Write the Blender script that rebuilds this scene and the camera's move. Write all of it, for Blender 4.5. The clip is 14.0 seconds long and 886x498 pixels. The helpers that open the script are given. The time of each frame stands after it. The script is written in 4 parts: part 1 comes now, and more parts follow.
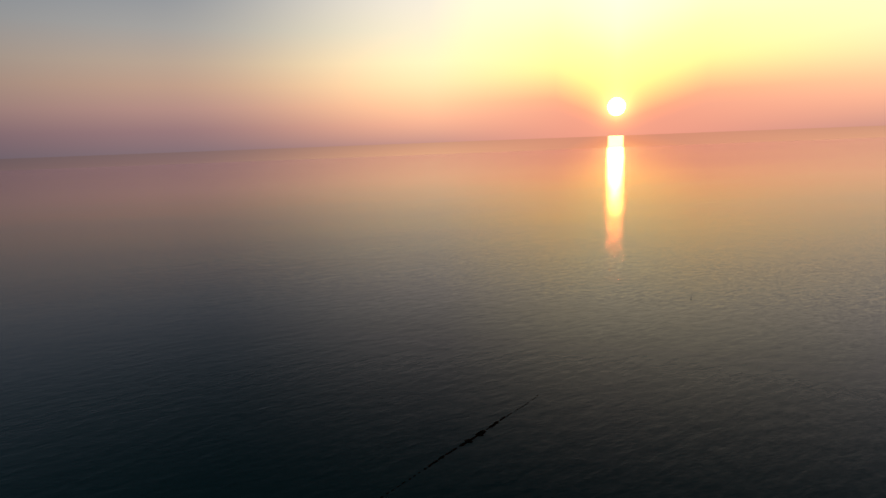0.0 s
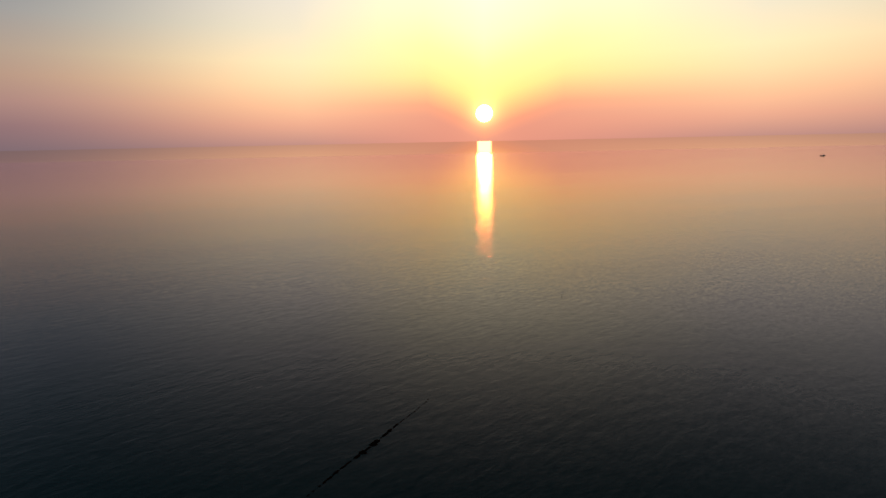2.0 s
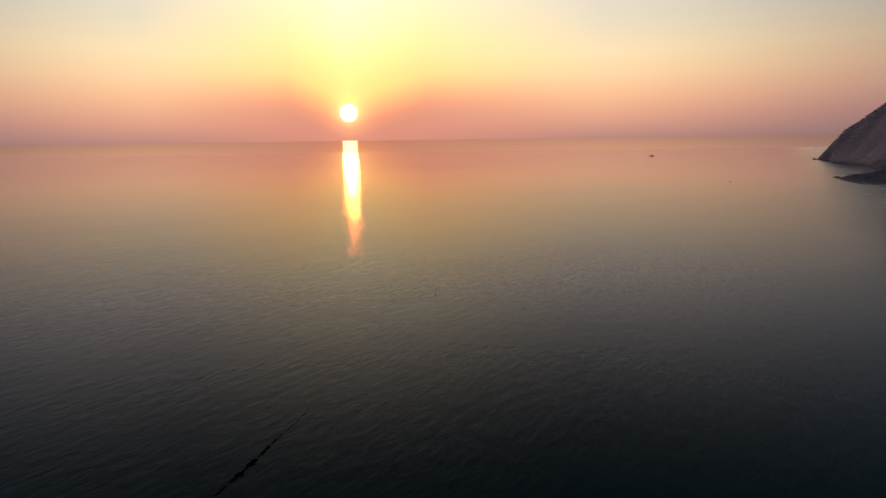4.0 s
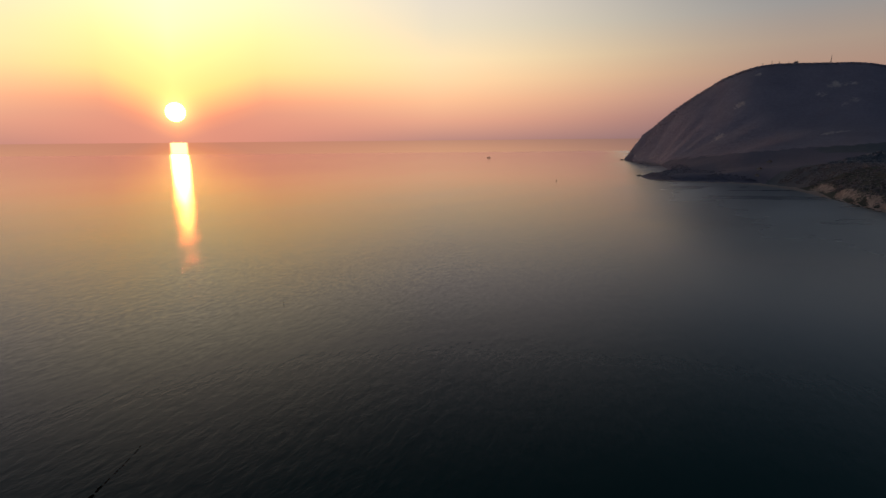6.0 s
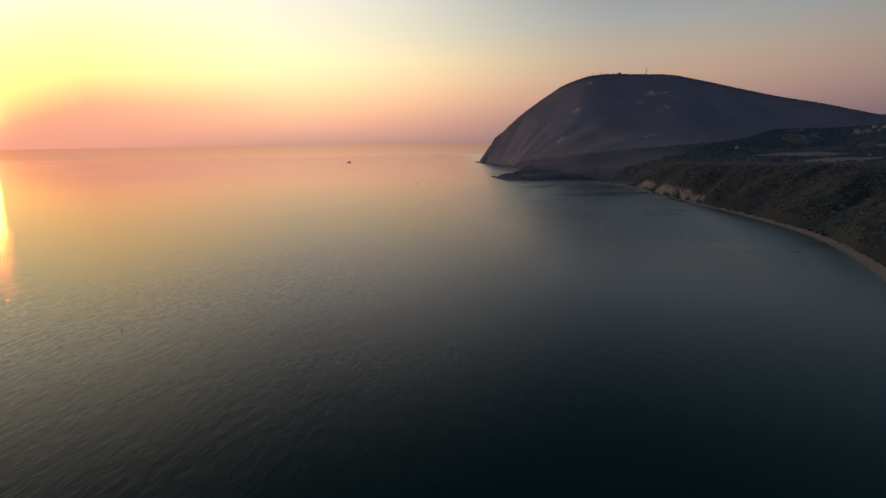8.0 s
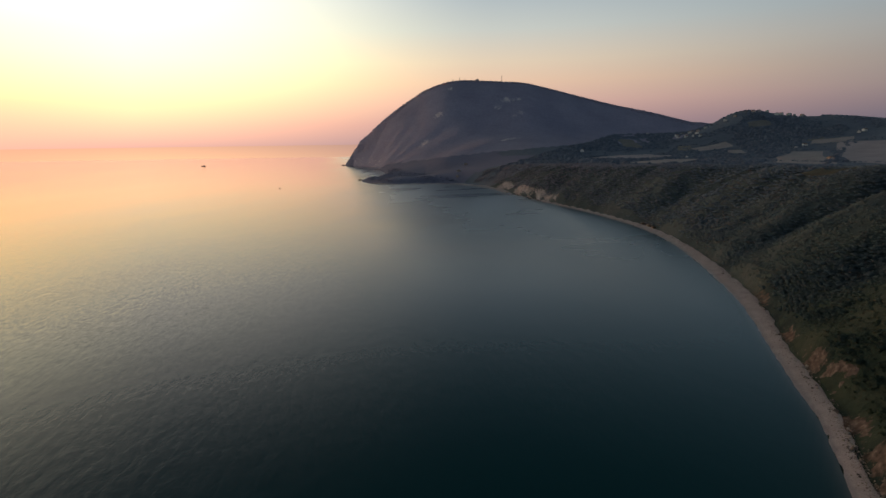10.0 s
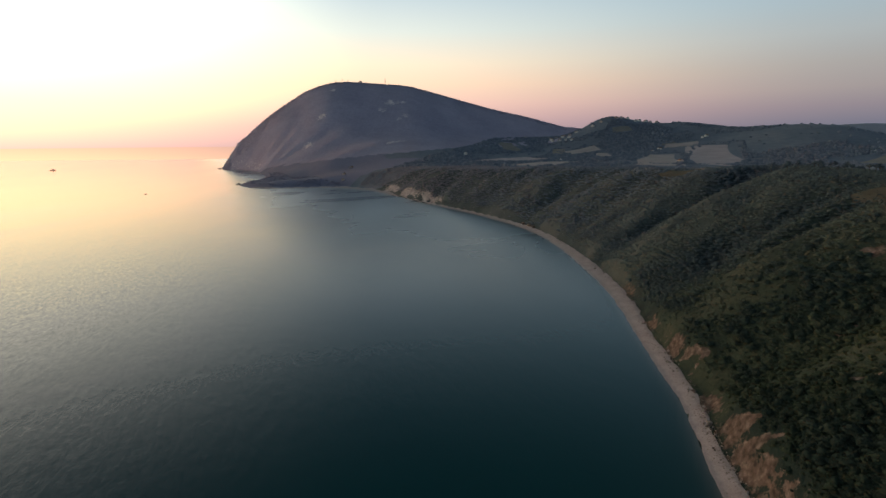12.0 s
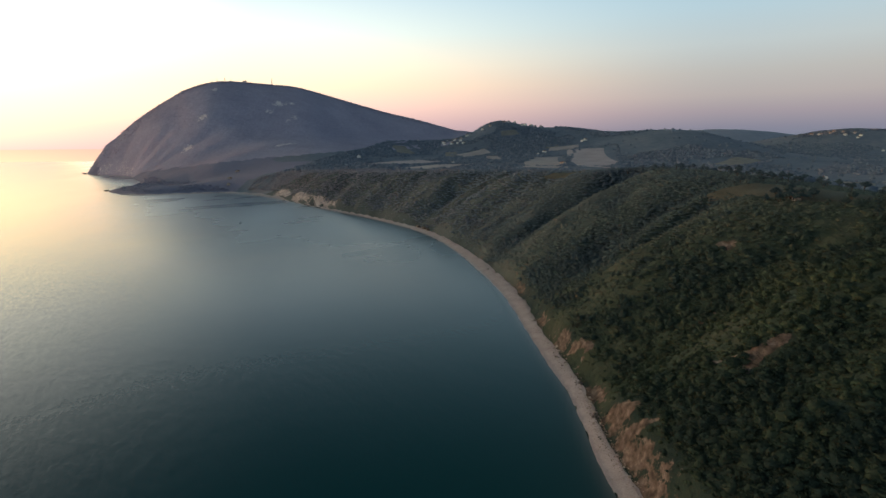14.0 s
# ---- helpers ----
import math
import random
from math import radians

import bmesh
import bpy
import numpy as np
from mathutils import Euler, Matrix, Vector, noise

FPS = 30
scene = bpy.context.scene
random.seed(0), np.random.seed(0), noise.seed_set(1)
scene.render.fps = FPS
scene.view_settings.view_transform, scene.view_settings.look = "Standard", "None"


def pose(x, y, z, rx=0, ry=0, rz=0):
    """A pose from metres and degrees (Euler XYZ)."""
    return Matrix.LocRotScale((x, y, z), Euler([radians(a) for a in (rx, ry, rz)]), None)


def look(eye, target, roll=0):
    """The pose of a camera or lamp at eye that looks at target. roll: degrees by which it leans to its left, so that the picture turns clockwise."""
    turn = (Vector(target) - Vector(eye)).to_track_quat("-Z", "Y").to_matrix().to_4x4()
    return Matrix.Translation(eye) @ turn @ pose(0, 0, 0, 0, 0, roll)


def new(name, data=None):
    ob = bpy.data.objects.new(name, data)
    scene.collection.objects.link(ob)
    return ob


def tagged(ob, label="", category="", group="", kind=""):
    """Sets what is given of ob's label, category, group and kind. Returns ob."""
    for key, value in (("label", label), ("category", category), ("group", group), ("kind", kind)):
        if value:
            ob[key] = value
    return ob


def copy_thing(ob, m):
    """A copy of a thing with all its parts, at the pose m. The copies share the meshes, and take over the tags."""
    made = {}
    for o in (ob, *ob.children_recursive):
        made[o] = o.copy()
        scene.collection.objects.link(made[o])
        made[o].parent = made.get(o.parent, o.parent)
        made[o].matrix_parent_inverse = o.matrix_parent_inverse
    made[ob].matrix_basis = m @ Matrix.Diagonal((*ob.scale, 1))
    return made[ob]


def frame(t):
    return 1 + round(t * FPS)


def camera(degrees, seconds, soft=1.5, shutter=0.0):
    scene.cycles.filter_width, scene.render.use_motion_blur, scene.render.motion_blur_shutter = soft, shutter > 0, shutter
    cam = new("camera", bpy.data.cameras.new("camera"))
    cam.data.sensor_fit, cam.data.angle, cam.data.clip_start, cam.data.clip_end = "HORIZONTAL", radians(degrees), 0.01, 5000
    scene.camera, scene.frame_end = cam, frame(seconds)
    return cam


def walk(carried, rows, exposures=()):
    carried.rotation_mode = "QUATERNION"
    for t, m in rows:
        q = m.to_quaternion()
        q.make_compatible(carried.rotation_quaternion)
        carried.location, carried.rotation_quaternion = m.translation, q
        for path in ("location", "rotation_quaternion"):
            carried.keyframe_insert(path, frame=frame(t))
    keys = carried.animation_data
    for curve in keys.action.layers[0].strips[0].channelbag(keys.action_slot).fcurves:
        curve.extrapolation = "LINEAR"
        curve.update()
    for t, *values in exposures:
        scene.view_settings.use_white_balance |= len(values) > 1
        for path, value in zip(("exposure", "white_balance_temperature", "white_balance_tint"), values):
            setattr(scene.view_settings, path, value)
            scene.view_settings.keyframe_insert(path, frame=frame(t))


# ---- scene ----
cam = camera(78.90, 14.0)
# seconds, eye, heading, tilt, roll
PATH = [
    (0.0, (0.00, 0.00, 107.16), 17.45, -11.22, 2.13),
    (0.5, (-1.25, -0.13, 107.59), 14.58, -11.29, 2.04),
    (1.0, (-2.43, -0.23, 107.99), 11.2, -11.32, 1.74),
    (1.5, (-3.49, -0.28, 108.36), 7.85, -11.33, 1.42),
    (2.0, (-4.45, -0.29, 108.71), 4.31, -11.24, 1.16),
    (4.5, (-6.68, 0.29, 110.00), -13.59, -11.51, 0.57),
    (5.0, (-6.49, 0.54, 110.16), -17.87, -11.39, 0.40),
    (5.5, (-6.17, 0.79, 110.29), -21.85, -11.41, 0.46),
    (6.0, (-5.66, 1.05, 110.39), -25.73, -11.42, 0.53),
    (6.5, (-4.96, 1.34, 110.47), -29.46, -11.38, 0.59),
    (7.0, (-4.10, 1.62, 110.51), -33.05, -11.36, 0.68),
    (7.5, (-3.05, 1.91, 110.54), -36.62, -11.26, 0.86),
    (8.0, (-1.88, 2.19, 110.54), -40.26, -11.20, 0.95),
    (10.5, (5.57, 3.25, 110.49), -57.26, -11.08, 0.71),
    (11.0, (7.19, 3.33, 110.54), -60.17, -11.06, 0.65),
    (11.5, (8.78, 3.35, 110.59), -63.06, -11.01, 0.59),
    (12.0, (10.28, 3.26, 110.69), -66.00, -10.96, 0.52),
    (12.5, (11.69, 3.13, 110.83), -68.94, -10.91, 0.50),
    (13.0, (12.94, 2.89, 111.03), -71.76, -10.86, 0.45),
    (13.5, (13.97, 2.54, 111.28), -74.39, -10.81, 0.45),
    (14.0, (14.77, 2.08, 111.59), -77.04, -10.77, 0.42),
]
walk(cam, [(t, pose(*eye, 90 + tilt, roll, yaw)) for t, eye, yaw, tilt, roll in PATH],
     exposures=[(0, -0.32, 6600, 24), (5, -0.62, 6600, 28), (6.5, -0.50, 6600, 26), (8, -0.24, 6550, 20), (10.5, 0.55, 6500, 14), (12.5, 1.08, 6500, 11), (14, 1.32, 6500, 9)])

# ---------------------------------------------------------------- light
SUN_EL = 2.80          # degrees above the horizon; the sun stands over +y


def maths(tree, op, a, b=None, c=None, clamp=False):
    n = tree.nodes.new("ShaderNodeMath")
    n.operation, n.use_clamp = op, clamp
    for i, v in enumerate((a, b, c)):
        if v is None:
            continue
        if isinstance(v, (int, float)):
            n.inputs[i].default_value = v
        else:
            tree.links.new(v, n.inputs[i])
    return n.outputs[0]


def ramp(tree, fac, stops, interpolation="EASE"):
    n = tree.nodes.new("ShaderNodeValToRGB")
    n.color_ramp.interpolation = interpolation
    els = n.color_ramp.elements
    while len(els) < len(stops):
        els.new(0.5)
    for e, (p, c) in zip(els, stops):
        e.position = p
        e.color = (*c, 1) if len(c) == 3 else c
    if fac is not None:
        tree.links.new(fac, n.inputs[0])
    return n.outputs[0]


def mixed(tree, fac, a, b, blend="MIX"):
    n = tree.nodes.new("ShaderNodeMix")
    n.data_type, n.blend_type = "RGBA", blend
    for sock, v in ((n.inputs[0], fac), (n.inputs[6], a), (n.inputs[7], b)):
        if isinstance(v, (int, float)):
            sock.default_value = v
        elif isinstance(v, (tuple, list)):
            sock.default_value = (*v, 1)
        else:
            tree.links.new(v, sock)
    return n.outputs[2]


def smooth(tree, v, lo, hi):
    n = tree.nodes.new("ShaderNodeMapRange")
    n.interpolation_type = "SMOOTHSTEP"
    n.inputs[1].default_value, n.inputs[2].default_value = lo, hi
    tree.links.new(v, n.inputs[0])
    return n.outputs[0]


def build_world():
    world = bpy.data.worlds.new("sunrise_sky")
    world.use_nodes = True
    t = world.node_tree
    t.nodes.clear()
    out = t.nodes.new("ShaderNodeOutputWorld")
    way = t.nodes.new("ShaderNodeTexCoord").outputs["Generated"]
    split = t.nodes.new("ShaderNodeSeparateXYZ")
    t.links.new(way, split.inputs[0])
    x, y, z = split.outputs
    el = maths(t, "MULTIPLY", maths(t, "ARCSINE", z), 180 / math.pi)
    # below the horizon: far water painted into the backdrop as sky some degrees up
    up = maths(t, "ADD", maths(t, "ABSOLUTE", el), maths(t, "MULTIPLY", maths(t, "LESS_THAN", el, 0.0), 1.2))
    az = maths(t, "MULTIPLY", maths(t, "ABSOLUTE", maths(t, "ARCTAN2", x, y)), 180 / math.pi)
    # the haze glows less far on the open-sea side
    spread = maths(t, "MULTIPLY", az, maths(t, "MULTIPLY_ADD", maths(t, "LESS_THAN", x, 0.0), 0.36, 1.0))
    fac = maths(t, "DIVIDE", up, 60.0, clamp=True)

    def band(*rows, by=None):
        return ramp(t, fac if by is None else by, [(e / 60.0, c) for e, c in rows], "LINEAR")

    # a fan of clear yellow light opens upwards from the sun, with red haze under it
    lift = maths(t, "MULTIPLY", maths(t, "MINIMUM", spread, 8.0), -0.33)
    fan = maths(t, "DIVIDE", maths(t, "ADD", up, lift), 60.0, clamp=True)

    at_sun = band((0, (1.12, 0.46, 0.29)), (1.2, (1.38, 0.52, 0.27)), (2.5, (2.0, 0.86, 0.30)), (4, (2.4, 1.30, 0.36)), (7, (2.3, 1.62, 0.52)),
                  (10, (1.9, 1.70, 0.80)), (15, (1.7, 1.7, 1.1)), (30, (0.90, 0.92, 0.86)), (60, (0.16, 0.20, 0.27)), by=fan)
    near = band((0, (0.72, 0.40, 0.31)), (2, (1.15, 0.61, 0.37)), (4, (1.42, 0.85, 0.44)), (6, (1.50, 1.10, 0.56)), (8, (1.45, 1.24, 0.68)),
                (11, (1.2, 1.17, 0.80)), (15, (1.08, 1.10, 0.92)), (30, (0.44, 0.50, 0.52)), (60, (0.13, 0.175, 0.25)))
    side = band((0, (0.29, 0.215, 0.225)), (2, (0.40, 0.255, 0.245)), (4, (0.57, 0.36, 0.29)), (6, (0.64, 0.45, 0.31)), (8, (0.60, 0.50, 0.36)),
                (11, (0.45, 0.48, 0.43)), (15, (0.30, 0.37, 0.40)), (30, (0.08, 0.15, 0.205)), (60, (0.05, 0.11, 0.17)))
    away = band((0, (0.072, 0.088, 0.118)), (1.5, (0.10, 0.099, 0.128)), (3, (0.15, 0.130, 0.145)), (4.5, (0.19, 0.170, 0.165)), (6.5, (0.205, 0.20, 0.19)),
                (9, (0.215, 0.240, 0.243)), (12, (0.192, 0.252, 0.282)), (15, (0.170, 0.250, 0.300)), (30, (0.055, 0.135, 0.196)), (60, (0.045, 0.115, 0.18)))
    colour = mixed(t, maths(t, "DIVIDE", spread, 25.0, clamp=True), at_sun, near)
    colour = mixed(t, smooth(t, spread, 22, 60), colour, side)
    colour = mixed(t, smooth(t, spread, 52, 106), colour, away)
    # the sun's disc and the glare close round it
    away_el = maths(t, "SUBTRACT", el, SUN_EL)
    r = maths(t, "SQRT", maths(t, "ADD", maths(t, "POWER", away_el, 2.0), maths(t, "POWER", az, 2.0)))
    disc = maths(t, "SUBTRACT", 1.0, smooth(t, r, 0.66, 0.92))
    glare = maths(t, "POWER", 2.718, maths(t, "MULTIPLY", r, -1.35))
    colour = mixed(t, 1.0, colour, mixed(t, glare, (0, 0, 0), (2.6, 1.9, 0.55)), "ADD")
    colour = mixed(t, 1.0, colour, mixed(t, disc, (0, 0, 0), (280, 56, 9)), "ADD")
    # far water's share of that light and the sun's glitter, painted on the backdrop
    painted_water = maths(t, "LESS_THAN", el, 0.0)
    colour = mixed(t, painted_water, colour, mixed(t, 1.0, colour, (0.76, 0.78, 0.72), "MULTIPLY"))
    path = maths(t, "MULTIPLY", painted_water, maths(t, "SUBTRACT", 1.0, smooth(t, az, 0.55, 0.85)))
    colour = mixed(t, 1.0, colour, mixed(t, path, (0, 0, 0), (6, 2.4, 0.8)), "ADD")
    # clear air high above, out of the haze
    sky = t.nodes.new("ShaderNodeTexSky")
    sky.sky_type, sky.sun_disc = "NISHITA", False
    sky.sun_elevation, sky.sun_rotation = radians(SUN_EL), 0.0
    sky.air_density, sky.dust_density = 1.0, 3.0
    haze, clear = (t.nodes.new("ShaderNodeBackground") for _ in range(2))
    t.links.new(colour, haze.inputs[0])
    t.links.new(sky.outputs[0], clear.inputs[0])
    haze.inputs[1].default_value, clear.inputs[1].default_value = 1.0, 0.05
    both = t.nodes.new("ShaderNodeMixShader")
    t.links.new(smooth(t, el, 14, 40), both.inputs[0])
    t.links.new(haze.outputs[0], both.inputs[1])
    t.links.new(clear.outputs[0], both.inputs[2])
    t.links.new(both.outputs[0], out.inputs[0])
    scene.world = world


build_world()

sun = new("sun", bpy.data.lights.new("sun", "SUN"))
sun.data.energy, sun.data.angle, sun.data.color = 0.06, radians(0.6), (1.0, 0.20, 0.03)
sun.matrix_world = look((0, 1000 * math.cos(radians(SUN_EL)), 1000 * math.sin(radians(SUN_EL))), (0, 0, 0))

# ---------------------------------------------------------------- materials
def material(name, roughness=0.9, metallic=0.0, specular=0.3):
    m = bpy.data.materials.new(name)
    m.use_nodes = True
    b = m.node_tree.nodes["Principled BSDF"]
    b.inputs["Roughness"].default_value, b.inputs["Metallic"].default_value = roughness, metallic
    b.inputs["Specular IOR Level"].default_value = specular
    return m, m.node_tree, b


def noise_node(t, scale, detail=4.0, rough=0.55, vec=None, distortion=0.0):
    n = t.nodes.new("ShaderNodeTexNoise")
    n.inputs["Scale"].default_value, n.inputs["Detail"].default_value = scale, detail
    n.inputs["Roughness"].default_value, n.inputs["Distortion"].default_value = rough, distortion
    if vec is not None:
        t.links.new(vec, n.inputs["Vector"])
    return n.outputs[0]


def place(t, scale=(1, 1, 1), turn=0.0):
    """World metres, stretched and turned about z."""
    g = t.nodes.new("ShaderNodeNewGeometry")
    m = t.nodes.new("ShaderNodeMapping")
    m.inputs["Scale"].default_value = scale
    m.inputs["Rotation"].default_value = (0, 0, radians(turn))
    t.links.new(g.outputs["Position"], m.inputs[0])
    return m.outputs[0]


def strewn(t, size, turn):
    """World metres in cells of that size, long side turned from the x axis."""
    g = t.nodes.new("ShaderNodeNewGeometry")
    m = t.nodes.new("ShaderNodeMapping")
    m.vector_type = "TEXTURE"
    m.inputs["Scale"].default_value = (*size, 1)
    m.inputs["Rotation"].default_value = (0, 0, radians(turn))
    t.links.new(g.outputs["Position"], m.inputs[0])
    return m.outputs[0]


def relief(t, b, height, strength, distance):
    n = t.nodes.new("ShaderNodeBump")
    n.inputs["Strength"].default_value, n.inputs["Distance"].default_value = strength, distance
    t.links.new(height, n.inputs["Height"])
    t.links.new(n.outputs[0], b.inputs["Normal"])


def attribute(t, name):
    a = t.nodes.new("ShaderNodeAttribute")
    a.attribute_name = name
    return a.outputs["Fac"]


def mottled(name, stops, scale, fine, roughness=0.9, bump=0.3, depth=0.05, specular=0.2):
    """A surface with colour that varies at two scales, and fine relief."""
    m, t, b = material(name, roughness, specular=specular)
    p = place(t)
    f = maths(t, "ADD", maths(t, "MULTIPLY", noise_node(t, scale, 5, vec=p), 0.65), maths(t, "MULTIPLY", noise_node(t, fine, 3, vec=p), 0.35))
    t.links.new(ramp(t, f, stops, "LINEAR"), b.inputs["Base Color"])
    relief(t, b, noise_node(t, fine, 4, vec=p), bump, depth)
    return m


def water_material():
    """Calm sea: a dark teal body under a skin of small waves that gives back the sky."""
    m = bpy.data.materials.new("sea_water")
    m.use_nodes = True
    t = m.node_tree
    t.nodes.clear()
    out, both = t.nodes.new("ShaderNodeOutputMaterial"), t.nodes.new("ShaderNodeMixShader")
    body, skin = t.nodes.new("ShaderNodeBsdfDiffuse"), t.nodes.new("ShaderNodeBsdfGlossy")
    skin.distribution = "BECKMANN"
    p = place(t)
    shore = attribute(t, "shallow")
    deep = ramp(t, noise_node(t, 0.004, 3, vec=p), [(0.3, (0.0005, 0.037, 0.044)), (0.7, (0.0007, 0.047, 0.054))], "LINEAR")
    # slicks of calm water between faintly ruffled stretches
    slick = smooth(t, noise_node(t, 1.0, 3, vec=strewn(t, (900, 130), 25)), 0.40, 0.62)
    # the bay lies sheltered from the breeze that ruffles the open water
    g = t.nodes.new("ShaderNodeSeparateXYZ")
    t.links.new(p, g.inputs[0])
    lee = smooth(t, maths(t, "MULTIPLY_ADD", noise_node(t, 0.006, 3, vec=p), 120.0, maths(t, "MULTIPLY_ADD", g.outputs[1], -0.9, g.outputs[0])), -60, 400)
    bay = mixed(t, lee, deep, (0.0004, 0.052, 0.062))
    t.links.new(mixed(t, shore, bay, (0.15, 0.165, 0.165)), body.inputs["Color"])
    # gusts off the mountain keep the far side of the bay ruffled
    gusty = maths(t, "MULTIPLY", lee, smooth(t, g.outputs[0], 260, 720))
    # far out the sea lies glassy
    out_at_sea = maths(t, "MULTIPLY", smooth(t, maths(t, "SQRT", maths(t, "ADD", maths(t, "POWER", g.outputs[0], 2.0), maths(t, "POWER", g.outputs[1], 2.0))), 500, 1800),
                       maths(t, "SUBTRACT", 1.0, lee))
    rough = maths(t, "ADD", maths(t, "MULTIPLY_ADD", lee, 0.018, 0.168), maths(t, "MULTIPLY", gusty, 0.10))
    rough = maths(t, "MULTIPLY_ADD", out_at_sea, -0.06, rough)
    # reflected light is dimmed and tinted through the gloss colour, least far out
    sheen = mixed(t, lee, (0.80, 0.755, 0.775), (0.73, 0.75, 0.79))
    t.links.new(mixed(t, out_at_sea, sheen, (0.96, 0.91, 0.93)), skin.inputs["Color"])
    # long smooth streaks lie across the ruffled water
    streak = smooth(t, noise_node(t, 1.0, 3, 0.6, strewn(t, (420, 95), -38)), 0.46, 0.70)
    calm = maths(t, "MULTIPLY", streak, maths(t, "MULTIPLY_ADD", gusty, -0.035, -0.012))
    t.links.new(maths(t, "ADD", maths(t, "MULTIPLY_ADD", slick, 0.035, rough), calm), skin.inputs["Roughness"])
    # wavelets: each facet leans its own way, less in the lee
    wave = t.nodes.new("ShaderNodeTexNoise")
    wave.inputs["Scale"].default_value, wave.inputs["Detail"].default_value = 1.0, 2.0
    t.links.new(strewn(t, (3.2, 1.5), 45), wave.inputs["Vector"])
    lean, flat = t.nodes.new("ShaderNodeVectorMath"), t.nodes.new("ShaderNodeVectorMath")
    lean.operation, flat.operation = "SUBTRACT", "MULTIPLY_ADD"
    t.links.new(wave.outputs["Color"], lean.inputs[0])
    lean.inputs[1].default_value = (0.5, 0.5, 0.5)
    ruffle = smooth(t, noise_node(t, 1.0, 2, vec=strewn(t, (220, 120), 40)), 0.3, 0.7)
    much = maths(t, "MULTIPLY", maths(t, "MULTIPLY_ADD", maths(t, "SUBTRACT", smooth(t, g.outputs[1], 250, 430), out_at_sea), 0.065, maths(t, "MULTIPLY_ADD", ruffle, 0.02, 0.03)), maths(t, "MULTIPLY_ADD", lee, -0.55, 1.0))
    tilt = t.nodes.new("ShaderNodeCombineXYZ")
    t.links.new(much, tilt.inputs[0])
    t.links.new(much, tilt.inputs[1])
    t.links.new(lean.outputs[0], flat.inputs[0])
    t.links.new(tilt.outputs[0], flat.inputs[1])
    flat.inputs[2].default_value = (0, 0, 1)
    unit = t.nodes.new("ShaderNodeVectorMath")
    unit.operation = "NORMALIZE"
    t.links.new(flat.outputs[0], unit.inputs[0])
    ripple = noise_node(t, 1.0, 2, 0.5, strewn(t, (11.0, 5.0), 45), 0.25)
    swell = noise_node(t, 1.0, 2, 0.5, strewn(t, (70, 24), 50))
    chop = noise_node(t, 1.0, 2, 0.5, strewn(t, (1.7, 1.0), 30))
    h = maths(t, "ADD", maths(t, "MULTIPLY", ripple, maths(t, "MULTIPLY_ADD", lee, -0.06, 0.105)), maths(t, "ADD", maths(t, "MULTIPLY", swell, 0.09), maths(t, "MULTIPLY", chop, 0.02)))
    bump = t.nodes.new("ShaderNodeBump")
    bump.inputs["Strength"].default_value, bump.inputs["Distance"].default_value = 1.0, 1.0
    t.links.new(h, bump.inputs["Height"])
    t.links.new(unit.outputs[0], bump.inputs["Normal"])
    gloss = t.nodes.new("ShaderNodeFresnel")
    gloss.inputs["IOR"].default_value = 1.333
    for n in (skin, gloss, body):
        t.links.new(bump.outputs[0], n.inputs["Normal"])
    t.links.new(gloss.outputs[0], both.inputs[0])
    t.links.new(body.outputs[0], both.inputs[1])
    t.links.new(skin.outputs[0], both.inputs[2])
    t.links.new(both.outputs[0], out.inputs["Surface"])
    return m


